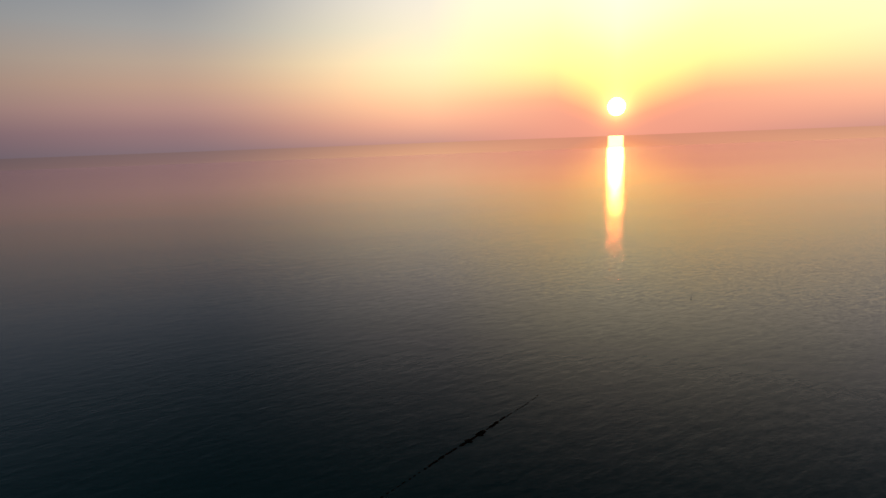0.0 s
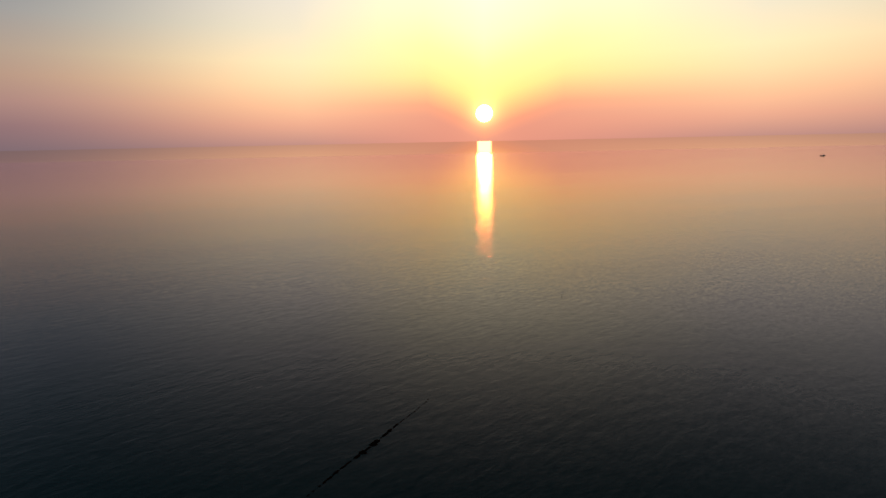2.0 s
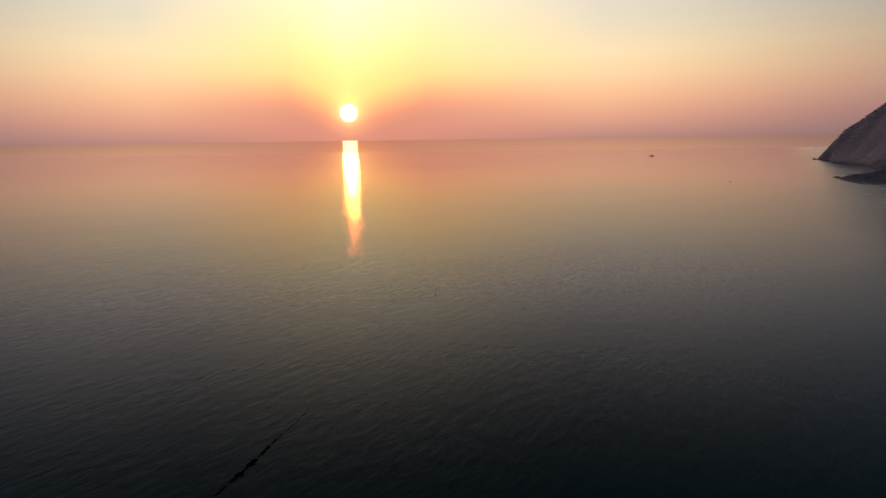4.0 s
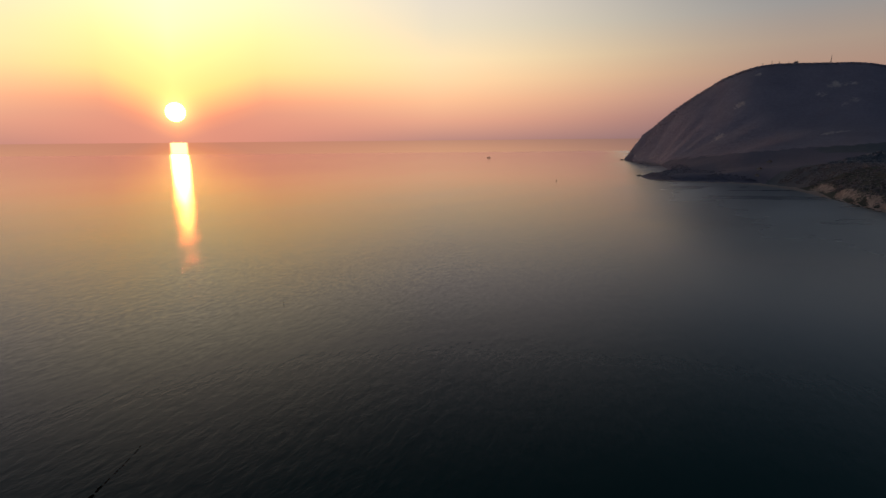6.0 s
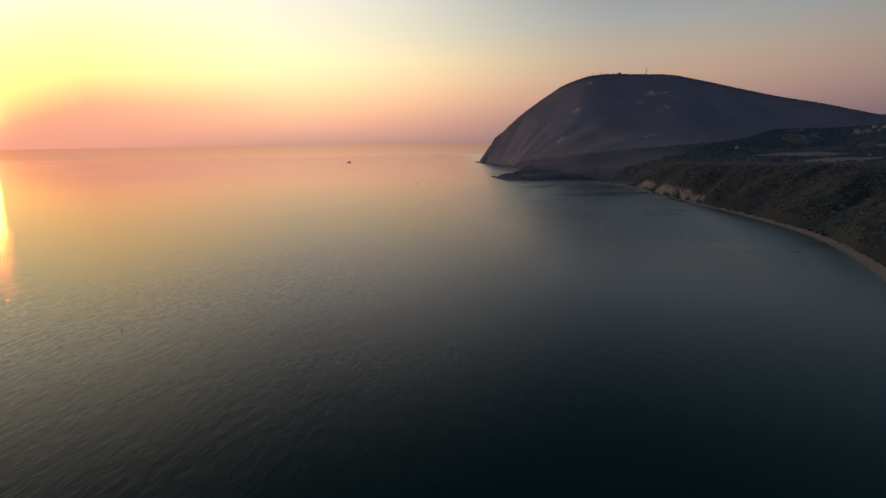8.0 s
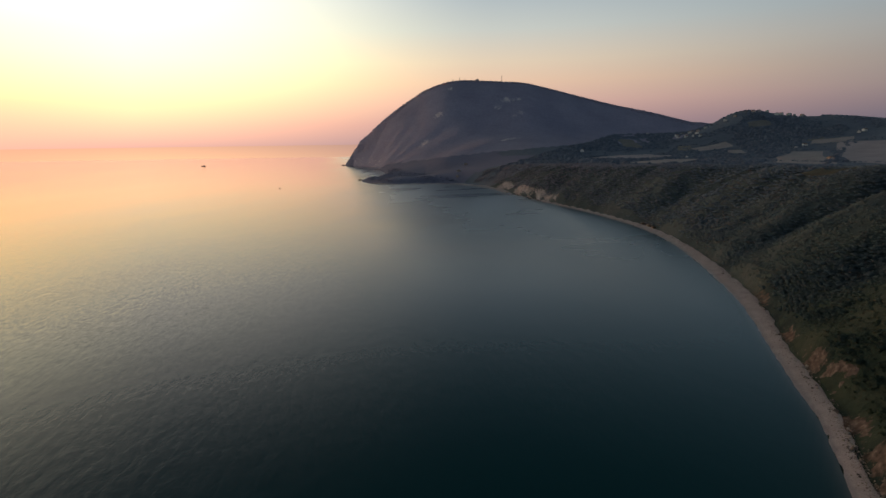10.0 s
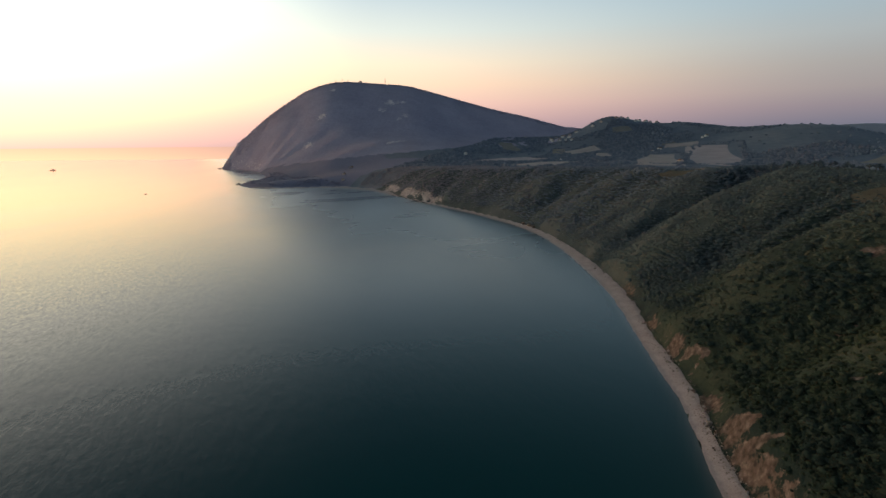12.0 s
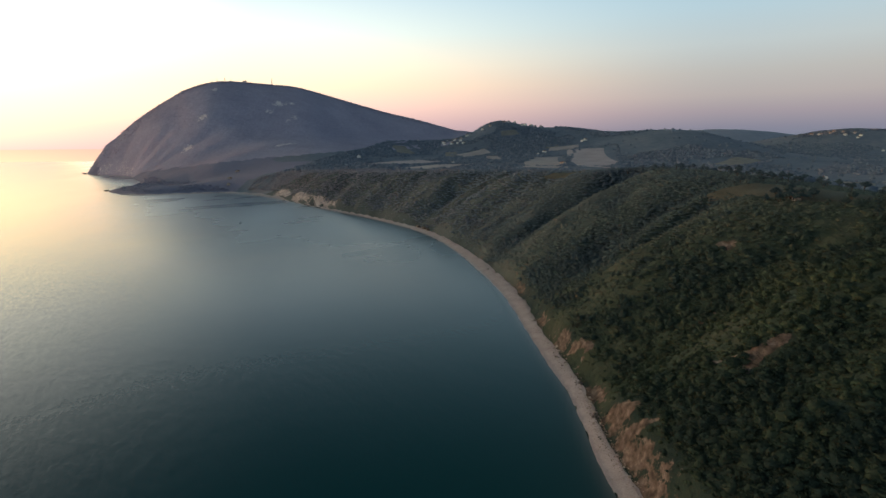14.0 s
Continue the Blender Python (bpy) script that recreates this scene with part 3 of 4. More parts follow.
def sheet(name, xs, ys, z, keep, mat, attributes=None):
    """A mesh over a lattice, of those cells that keep names."""
    nx, ny = len(xs), len(ys)
    gx, gy = np.meshgrid(xs, ys, indexing="ij")
    ids = np.arange(nx * ny).reshape(nx, ny)
    quads = np.stack([ids[:-1, :-1], ids[1:, :-1], ids[1:, 1:], ids[:-1, 1:]], -1)[keep]
    used, back = np.unique(quads, return_inverse=True)
    quads = back.reshape(-1, 4)
    verts = np.c_[gx.ravel(), gy.ravel(), z.ravel()][used]
    me = bpy.data.meshes.new(name)
    me.from_pydata(verts.tolist(), [], quads.tolist())
    for key, values in (attributes or {}).items():
        a = me.attributes.new(key, "FLOAT", "POINT")
        a.data.foreach_set("value", values.ravel()[used].astype(np.float32))
    me.polygons.foreach_set("use_smooth", np.ones(len(me.polygons), bool))
    me.materials.append(mat)
    me.update()
    return new(name, me)


XS = spaced(-4300, 160, 400, 5200, 2.0, 19, 1.026, 2950)
YS = spaced(-4300, -110, 60, 2300, 2.0, 19, 1.026, 2150)
GX, GY = np.meshgrid(XS, YS, indexing="ij")
GD, GA = inland(GX, GY)
GZ = height(GX, GY, (GD, GA))
GM = mountain_part(GX, GY)


def cover():
    """Where the land lies bare: clay on the bluffs and in slips, pale rock on the mountain's face."""
    run = GD - beach_width(GA)
    bluffs = smoothstep(run, -4, 1) * (1 - smoothstep(run, 4, 6 + 5 * (1 - smoothstep(GA, 4690, 4860)))) * (0.44 + 0.45 * value_noise(GA / 14, GA * 0, 14))
    clay = bluffs * (1 - 0.55 * smoothstep(GA, 4850, 4950)) * (1 - smoothstep(GA, 5960, 6020))
    clay = clay + smoothstep(GA, 5500, 5560) * (1 - smoothstep(GA, 5850, 5930)) * smoothstep(run, -3, 2) * (1 - smoothstep(run, 10, 30)) * (0.62 + 0.5 * value_noise(GA / 22, run / 9, 15))
    # slips of bare clay: from, to, half-width, how bare
    for ax, ay, bx, by, r, q in ((268, -58, 276, -65, 1.8, 0.95), (272, -62, 273, -66, 1.5, 0.8), (213, -72, 211, -64, 2.5, 1.05), (211, -64, 205, -59, 2.2, 0.95), (211, -64, 219, -51, 1.6, 0.8), (317, -80, 320, -76, 2.4, 0.7),
                                 (291, -3, 281, -12, 2.0, 0.75), (276, -6, 283, -13, 1.5, 0.6), (224, -17, 213, -26, 2.0, 0.75), (205, -20, 199, -31, 1.9, 0.7), (196, -22, 191, -27, 2.2, 0.7),
                                 (215, -18, 213, -24, 2.0, 0.7), (312, -78, 318, -84, 3.5, 0.55), (190, -40, 194, -44, 1.4, 0.6)):
        u = np.clip(((GX - ax) * (bx - ax) + (GY - ay) * (by - ay)) / ((bx - ax) ** 2 + (by - ay) ** 2), 0, 1)
        clay = clay + q * np.exp(-((GX - ax - u * (bx - ax)) ** 2 + (GY - ay - u * (by - ay)) ** 2) / r ** 2)
    scars = 0
    for sx, sy, r, q in ((2300, 1302, 26, 0.6), (2350, 1250, 24, 0.62), (2322, 1275, 16, 0.55), (2330, 1310, 14, 0.55), (2063, 1513, 24, 0.85), (1911, 1481, 26, 0.75), (1698, 946, 24, 0.6),
                         (2275, 1595, 20, 0.85), (2228, 1298, 26, 0.6), (2240, 1180, 24, 0.6), (2190, 1190, 20, 0.6), (1960, 1050, 24, 0.62), (1925, 1070, 20, 0.6), (1890, 1075, 22, 0.62), (984, 470, 16, 0.62), (1020, 515, 14, 0.6), (1060, 565, 17, 0.62), (1105, 618, 14, 0.58), (940, 420, 12, 0.5)):
        scars = scars + q * np.exp(-((GX - sx) / r) ** 2 - ((GY - sy) / r) ** 2)
    cape = 0.36 * smoothstep(GA, 7150, 7400) * (1 - smoothstep(GD, 15, 90)) * (GD > 0)
    return np.clip(clay, 0, 1), np.clip(scars + cape, 0, 1)


CLAY, ROCK = cover()


def dry_and_lit(x, y, d, along):
    """0 in wooded gullies, 1 on grassy spurs, with painted shade and light added."""
    # the last term darkens the near end of the slope
    return np.clip(0.47 + 0.30 * spur(along, d) + 0.48 * marks(x, y) + 0.36 * fbm(x / 30, y / 30, 3, 67) + 0.30 * fbm(x / 9, y / 9, 2, 68) - 0.30 * smoothstep(300 - x, 0, 130), 0, 1)


DRY_AND_LIT = dry_and_lit(GX, GY, GD, GA)
low_corner = np.maximum.reduce([GZ[:-1, :-1], GZ[1:, :-1], GZ[1:, 1:], GZ[:-1, 1:]]) > -6
mid_m = 0.25 * (GM[:-1, :-1] + GM[1:, :-1] + GM[1:, 1:] + GM[:-1, 1:])
low_point = (GA[:-1, :-1] > 6040) & (GD[:-1, :-1] < 420) & (GX[:-1, :-1] < 2300)
is_mountain = (mid_m > 45) & ((GY[:-1, :-1] > 520) | (GX[:-1, :-1] > 2800))
low_point &= ~is_mountain
is_far = (0.5 * (GX[:-1, :-1] + GX[1:, 1:]) > 1190) | (0.5 * (GD[:-1, :-1] + GD[1:, 1:]) > 330)
is_distant = GX[:-1, :-1] > 3750
tagged(sheet("far_hill", XS, YS, GZ, low_corner & ~is_mountain & is_distant, HAZED_HILL), "wooded hills on the skyline, pale blue with painted haze", "hill", kind="structure")
tagged(sheet("farmland", XS, YS, GZ, low_corner & ~is_mountain & ~low_point & is_far & ~is_distant, HAZED_LAND), "rolling farmland behind the coast, tinted blue as painted haze", "farmland", kind="structure")
# painted haze on the ground thickens along x
tagged(sheet("ground", XS, YS, GZ, low_corner & ~is_mountain & ~low_point & ~is_far, LAND, {"clay": CLAY, "rock": ROCK, "dry": DRY_AND_LIT, "hazed": smoothstep(GX, 280, 600) * (1 + 0.15 * smoothstep(GX, 560, 900))}),
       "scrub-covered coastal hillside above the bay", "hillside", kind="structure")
tagged(sheet("headland", XS, YS, GZ, low_corner & low_point & ~is_distant, HAZED_LOW_WOOD), "low wooded point at the foot of the mountain, mauve with painted haze", "headland", kind="structure")
tagged(sheet("mountain", XS, YS, GZ, low_corner & is_mountain, HAZED_ROCK, {"clay": CLAY, "rock": ROCK}),
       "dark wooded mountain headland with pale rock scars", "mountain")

SX = spaced(-9000, 110, 520, 9000, 3.0, 500, 1.05)
SY = spaced(-9000, -60, 110, 9000, 3.0, 500, 1.05)
sx2, sy2 = np.meshgrid(SX, SY, indexing="ij")
sd, _ = inland(sx2, sy2)
tagged(sheet("water", SX, SY, np.zeros(sx2.shape), np.ones((len(SX) - 1, len(SY) - 1), bool), SEA,
             {"shallow": np.exp(-np.clip(-sd, 0, None) / 2.6) * 0.85 + 0.12 * np.exp(-np.clip(-sd, 0, None) / 28.0)}),
       "calm sea with faint ripples reflecting the sunrise", "sea", kind="structure")


def build_beach():
    """The shingle strip between water and bluff."""
    verts, faces, s = [], [], np.arange(4050.0, 6330.0, 4.0)
    px, py = np.interp(s, _arc, SHORE[:, 0]), np.interp(s, _arc, SHORE[:, 1])
    tx, ty = np.gradient(px), np.gradient(py)
    ln = np.hypot(tx, ty)
    nx, ny = ty / ln, -tx / ln
    bw = beach_width(s)
    cols, shore_u = 7, []
    for j in range(cols):
        u = -0.25 + 1.4 * j / (cols - 1) + 0.16 * value_noise(s / 9, s * 0 + j * 0.7, 6) * (j in (5, 6)) + 0.05 * value_noise(s / 4, s * 0 + j, 7)
        shore_u.append(u)
        z = 1.75 * np.clip(u, -0.3, 1.1) + 0.12 + 0.14 * value_noise(s / 5, u * 6, 2) - 0.5 * (j == cols - 1)
        verts += list(zip(px + nx * bw * u, py + ny * bw * u, z))
    n = len(s)
    for j in range(cols - 1):
        for i in range(n - 1):
            faces.append((j * n + i, j * n + i + 1, (j + 1) * n + i + 1, (j + 1) * n + i))
    me = bpy.data.meshes.new("beach")
    me.from_pydata(verts, [], faces)
    a = me.attributes.new("upshore", "FLOAT", "POINT")
    a.data.foreach_set("value", np.concatenate(shore_u).astype(np.float32))
    me.materials.append(SHINGLE)
    me.polygons.foreach_set("use_smooth", np.ones(len(me.polygons), bool))
    tagged(new("beach", me), "narrow pale shingle beach curving round the bay", "beach", kind="structure")


build_beach()

# ---------------------------------------------------------------- builders
def part(name, bm, mat, parent=None, label=""):
    """Links a bmesh as one mesh object, under a thing or a part where one is given."""
    me = bpy.data.meshes.new(name)
    bm.to_mesh(me)
    bm.free()
    me.materials.append(mat)
    ob = new(name, me)
    if parent is not None:
        ob.parent = parent
    if label:
        ob["label"] = label
    return ob


def box(bm, size, at=(0, 0, 0), turn=0.0):
    m = Matrix.Translation(at) @ Matrix.Rotation(turn, 4, "Z") @ Matrix.Diagonal((*size, 1))
    return bmesh.ops.create_cube(bm, size=1, matrix=m)["verts"]


def tube(bm, a, b, ra, rb=None, sides=6):
    a, b = Vector(a), Vector(b)
    m = Matrix.Translation((a + b) / 2) @ (b - a).to_track_quat("Z", "Y").to_matrix().to_4x4()
    bmesh.ops.create_cone(bm, cap_ends=True, segments=sides, radius1=ra, radius2=ra if rb is None else rb, depth=(b - a).length, matrix=m)


def lump(bm, at, size, seed, detail=2, rough=0.28):
    """An uneven boulder or clump."""
    verts = bmesh.ops.create_icosphere(bm, subdivisions=detail, radius=1.0)["verts"]
    for v in verts:
        k = 1 + rough * noise.noise(v.co * 1.7 + Vector((seed * 3.1, seed, 0))) + 0.5 * rough * noise.noise(v.co * 4.1 + Vector((0, seed, 7)))
        v.co = Vector((v.co.x * k * size[0] + at[0], v.co.y * k * size[1] + at[1], v.co.z * k * size[2] + at[2]))


def thing(name, x, y, z, turn, label, category, group="", kind=""):
    ob = new(name)
    ob.matrix_basis = pose(x, y, z, 0, 0, turn)
    return tagged(ob, label, category, group, kind)


def land_z(x, y):
    return np.maximum(height(np.atleast_1d(np.asarray(x, float)), np.atleast_1d(np.asarray(y, float))), 0)


# ---------------------------------------------------------------- fields
def field(x, y, long, wide, turn, mat, label):
    """A field draped on the land, with uneven edges."""
    n, m = max(6, int(long / 9)), max(6, int(wide / 9))
    u, v = np.meshgrid(np.linspace(-0.5, 0.5, n), np.linspace(-0.5, 0.5, m), indexing="ij")
    bulge = 1 + 0.10 * value_noise(u * 3 + x, v * 3 + y, 9)
    c, s = math.cos(radians(turn)), math.sin(radians(turn))
    lx, ly = u * long * bulge + 0.18 * v * wide, v * wide * bulge + 0.06 * long * np.sin(u * 3)
    px, py = x + lx * c - ly * s, y + lx * s + ly * c
    z = land_z(px.ravel(), py.ravel()).reshape(px.shape) + 1.2
    edge = (np.abs(u) > 0.49) | (np.abs(v) > 0.49)
    z = z - 2.4 * edge
    ids = np.arange(n * m).reshape(n, m)
    quads = np.stack([ids[:-1, :-1], ids[1:, :-1], ids[1:, 1:], ids[:-1, 1:]], -1).reshape(-1, 4)
    me = bpy.data.meshes.new("field")
    me.from_pydata(np.c_[px.ravel(), py.ravel(), z.ravel()].tolist(), [], quads.tolist())
    me.polygons.foreach_set("use_smooth", np.ones(len(me.polygons), bool))
    me.materials.append(mat)
    tagged(new("field", me), label, "field", "fields above the bay", "structure")


for row in ((1560, 365, 330, 120, -14, STUBBLE, "pale stubble field behind the wooded crest"),
            (2145, 368, 150, 95, -50, STUBBLE, "small pale stubble field below the village"),
            (2010, 270, 160, 60, 8, STUBBLE, "narrow pale stubble field between hedges"),
            (2415, 258, 95, 62, -60, PASTURE, "dry pasture patch on the hillside under the village"),
            (1850, -75, 660, 150, -4, PLOUGHED, "large pale rose ploughed field on a gentle slope"),
            (1740, 80, 560, 130, -3, STUBBLE, "pale stubble field beside the ploughed field"),
            (2215, 22, 130, 90, -80, STUBBLE, "pale stubble field above the ploughed field"),
            (2135, 458, 150, 60, 5, PASTURE, "dry pasture beside the hamlet"),
            (672, 4, 70, 24, 55, DRY_GRASS, "green-brown pasture strip on the crest"),
            (2200, 680, 230, 80, 20, PASTURE, "dry pasture at the foot of the mountain"),
            (1760, 525, 310, 150, -25, PLOUGHED, "reddish ploughed strip at the foot of the mountain"),
            (1720, -470, 190, 90, -40, PASTURE, "dry pasture among dark woods"),
            (1180, -505, 210, 120, -30, PASTURE, "dull green field in the valley"),
            (2260, 75, 80, 60, -60, PASTURE, "small pasture above the stubble"),
            (392, -132, 100, 54, 28, DRY_GRASS, "dry grass field on the near hilltop")):
    field(*row)


# ---------------------------------------------------------------- houses
def house(x, y, turn, long=11.0, wide=8.0, tall=5.6, walls=WHITEWASH, label="white rendered house with a terracotta roof"):
    """Walls with gables, a tiled roof with eaves, a chimney, windows and a door."""
    ob = thing("house", x, y, float(land_z(x, y)[0]) - 0.6, turn, label, "house", "houses on the hills")
    bm = bmesh.new()
    gable = wide * 0.24
    ring = [(-wide / 2, 0), (wide / 2, 0), (wide / 2, tall), (0, tall + gable), (-wide / 2, tall)]
    a = [bm.verts.new((-long / 2, p, q)) for p, q in ring]
    b = [bm.verts.new((long / 2, p, q)) for p, q in ring]
    bm.faces.new(a[::-1])
    bm.faces.new(b)
    for i in range(5):
        bm.faces.new((a[i], a[(i + 1) % 5], b[(i + 1) % 5], b[i]))
    part("wall", bm, walls, ob)
    bm = bmesh.new()
    for side in (-1, 1):
        lo, hi = (side * (wide / 2 + 0.6), tall - 0.28), (0, tall + gable + 0.12)
        pts = [bm.verts.new((e * (long / 2 + 0.4), p, q + up)) for e in (-1, 1) for p, q in (lo, hi) for up in (0, 0.25)]
        for f in ((0, 1, 3, 2), (4, 6, 7, 5), (0, 4, 5, 1), (2, 3, 7, 6), (1, 5, 7, 3), (0, 2, 6, 4)):
            bm.faces.new([pts[k] for k in f])
    bmesh.ops.recalc_face_normals(bm, faces=bm.faces)
    roof = part("roof", bm, ROOF_TILE, ob)
    bm = bmesh.new()
    box(bm, (0.8, 0.8, 1.8), (long * 0.22, wide * 0.12, tall + gable + 0.5))
    part("chimney", bm, walls, roof)
    for side in (-1, 1):
        for k in (-0.3, 0.05, 0.32):
            bm = bmesh.new()
            box(bm, (1.1, 0.16, 1.5), (k * long, side * (wide / 2 + 0.02), tall * 0.62))
            part("window", bm, GLASS, ob)
    bm = bmesh.new()
    box(bm, (1.2, 0.18, 2.2), (0.2 * long, -(wide / 2 + 0.03), 1.7))
    part("door", bm, TIMBER, ob)


house(1822, 722, 20, 24, 12, 7, WHITEWASH, "large white house on the mountain's lower slope")
random.seed(4)
for x, y in ((2385, 539), (2420, 552), (2461, 540), (2372, 505), (2405, 512), (2443, 508), (2362, 478), (2392, 470), (2419, 472), (2340, 446), (2470, 505), (2438, 448)):
    house(x, y, random.uniform(-40, 40), random.uniform(11, 17), random.uniform(8, 10), random.uniform(5, 8), random.choice((WHITEWASH, WHITEWASH, ROSE)), "pale house of a hillside hamlet")
for x, y in ((2518, 292), (2545, 275), (2582, 252), (2441, 379), (2470, 350), (2592, 204), (2612, 178), (2629, 160), (2650, 135), (2560, 215)):
    house(x, y, random.uniform(-30, 60), random.uniform(12, 20), random.uniform(9, 12), random.uniform(6, 9), random.choice((WHITEWASH, OCHRE, ROSE)), "pale house of the hilltop village")
for x, y in ((2324, -47), (2340, -62), (2082, 114), (2133, 93), (1757, 369), (2481, 688), (1339, -538), (1316, -473), (2561, -1232)):
    house(x, y, random.uniform(-50, 50), random.uniform(10, 15), random.uniform(8, 10), random.uniform(5, 7), WHITEWASH, "lone white farmhouse among fields")
house(1605, 17, 30, 16, 10, 7, OCHRE, "ochre farmhouse beside the ploughed field")
house(366, -127, 15, 6, 4, 2.4, STONE, "low farm building among trees on the near hilltop")
for x, y in ((3041, -1140), (2991, -1146), (3010, -1170), (2997, -1200), (2975, -1190), (2986, -1226), (2941, -1230), (2960, -1255), (2904, -1240), (2930, -1275), (2859, -1255), (2885, -1290), (3020, -1230)):
    house(x + random.uniform(-40, 10), y + random.uniform(-14, 14), random.uniform(-50, 50), random.uniform(9, 16), random.uniform(8, 11), random.uniform(5, 8), random.choice((ROSE, WHITEWASH, ROSE)), "rose and white house of a far hilltop town")
for x, y, w in ((1533, 1014, 20), (1278, 874, 12), (1330, 905, 10)):
    house(x, y, random.uniform(-20, 40), w, 8, 3.6, OCHRE, "long pale building near the low point")


# ---------------------------------------------------------------- masts on the summit
def mast(x, y, tall, label):
    ob = thing("radio_mast", x, y, float(land_z(x, y)[0]) - 0.5, random.uniform(0, 90), label, "radio mast", "masts on the summit")
    w0, w1 = tall * 0.05 + 0.6, 0.5
    corner = [(math.cos(k * math.tau / 3), math.sin(k * math.tau / 3)) for k in range(3)]
    for cx, cy in corner:
        bm = bmesh.new()
        tube(bm, (cx * w0, cy * w0, 0), (cx * w1, cy * w1, tall * 0.9), 0.42, 0.3)
        part("leg", bm, STEEL, ob)
    for k in range(7):
        f, g = k / 7 * 0.9, (k + 1) / 7 * 0.9
        bm = bmesh.new()
        for i in range(3):
            (ax, ay), (bx, by) = corner[i], corner[(i + 1) % 3]
            wa, wb = w0 + (w1 - w0) * f / 0.9, w0 + (w1 - w0) * g / 0.9
            tube(bm, (ax * wa, ay * wa, f * tall), (bx * wb, by * wb, g * tall), 0.2, sides=4)
        part("brace", bm, STEEL, ob)
    bm = bmesh.new()
    tube(bm, (0, 0, tall * 0.86), (0, 0, tall), 0.3, 0.15)
    part("aerial", bm, STEEL, ob)
    for k in range(2):
        bm = bmesh.new()
        tube(bm, (0.6, 0.3, tall * (0.55 + 0.17 * k)), (1.5, 0.5, tall * (0.55 + 0.17 * k)), 1.1, 1.3, 10)
        part("dish", bm, WHITEWASH, ob)


mast(2560, 1466, 34, "tall steel lattice mast on the mountain's crest")
for x, y, h in ((2436, 1690, 17), (2455, 1660, 20), (2470, 1636, 14), (2490, 1605, 10), (2425, 1710, 9)):
    mast(x, y, h, "short lattice mast among trees on the summit")
house(2500, 1580, 60, 20, 12, 6, OCHRE, "low station building on the summit")


# ---------------------------------------------------------------- on the water
def boat(x, y, turn, long, hull_mat, label):
    ob = thing("boat", x, y, 0.0, turn, label, "boat", "boats in the bay")
    bm = bmesh.new()
    rings = []
    for k in range(9):
        u = k / 8
        half = 0.16 * long * (1 - max(0, (u - 0.45) / 0.55) ** 2.2) * (0.82 + 0.18 * min(1, u * 4))
        top = long * (0.09 + 0.07 * max(0, u - 0.4) ** 1.5 * 2)
        xx = (u - 0.5) * long
        rings.append([bm.verts.new(p) for p in ((xx, -half, top), (xx * 0.96, -half * 0.7, -0.04 * long), (xx * 0.96, half * 0.7, -0.04 * long), (xx, half, top))])
    for a, b in zip(rings, rings[1:]):
        for i in range(3):
            bm.faces.new((a[i], a[i + 1], b[i + 1], b[i]))
        bm.faces.new((a[3], a[0], b[0], b[3]))
    bm.faces.new(rings[0])
    bmesh.ops.recalc_face_normals(bm, faces=bm.faces)
    part("hull", bm, hull_mat, ob)
    bm = bmesh.new()
    vs = box(bm, (0.24 * long, 0.18 * long, 0.16 * long), (-0.12 * long, 0, 0.16 * long))
    bmesh.ops.bevel(bm, geom=bm.edges[:], offset=0.015 * long, segments=1, affect="EDGES")
    cabin = part("cabin", bm, WHITEWASH, ob)
    bm = bmesh.new()
    box(bm, (0.26 * long, 0.2 * long, 0.02 * long), (-0.12 * long, 0, 0.245 * long))
    part("cabin_roof", bm, HULL_DARK, cabin)
    bm = bmesh.new()
    tube(bm, (-0.02 * long, 0, 0.1 * long), (-0.02 * long, 0, 0.5 * long), 0.012 * long, 0.006 * long)
    part("mast", bm, STEEL, ob)
    bm = bmesh.new()
    tube(bm, (-0.02 * long, 0, 0.42 * long), (-0.4 * long, 0, 0.24 * long), 0.006 * long)
    part("boom", bm, STEEL, ob)


boat(1726, 2940, 160, 24, HULL_DARK, "dark fishing boat far out on the calm sea")
boat(904, 1185, 20, 6.5, HULL_DARK, "small dark motor boat on the calm sea")
boat(731, 482, 115, 6.0, HULL_WHITE, "small white boat moored in the bay")


def marker_pole(x, y):
    ob = thing("marker_pole", x, y, 0, 10, "thin dark marker pole standing in the water", "pole")
    bm = bmesh.new()
    tube(bm, (0, 0, -2), (0.2, 0.1, 1.9), 0.11, 0.07, 8)
    part("pole", bm, TIMBER, ob)
    bm = bmesh.new()
    tube(bm, (0.16, 0.08, 1.6), (0.22, 0.1, 2.1), 0.02, 0.28, 8)
    part("topmark", bm, HULL_DARK, ob)
    bm = bmesh.new()
    lump(bm, (0, 0, 0.05), (0.45, 0.45, 0.3), 3)
    part("float_collar", bm, HULL_DARK, ob)


marker_pole(49.6, 372.6)


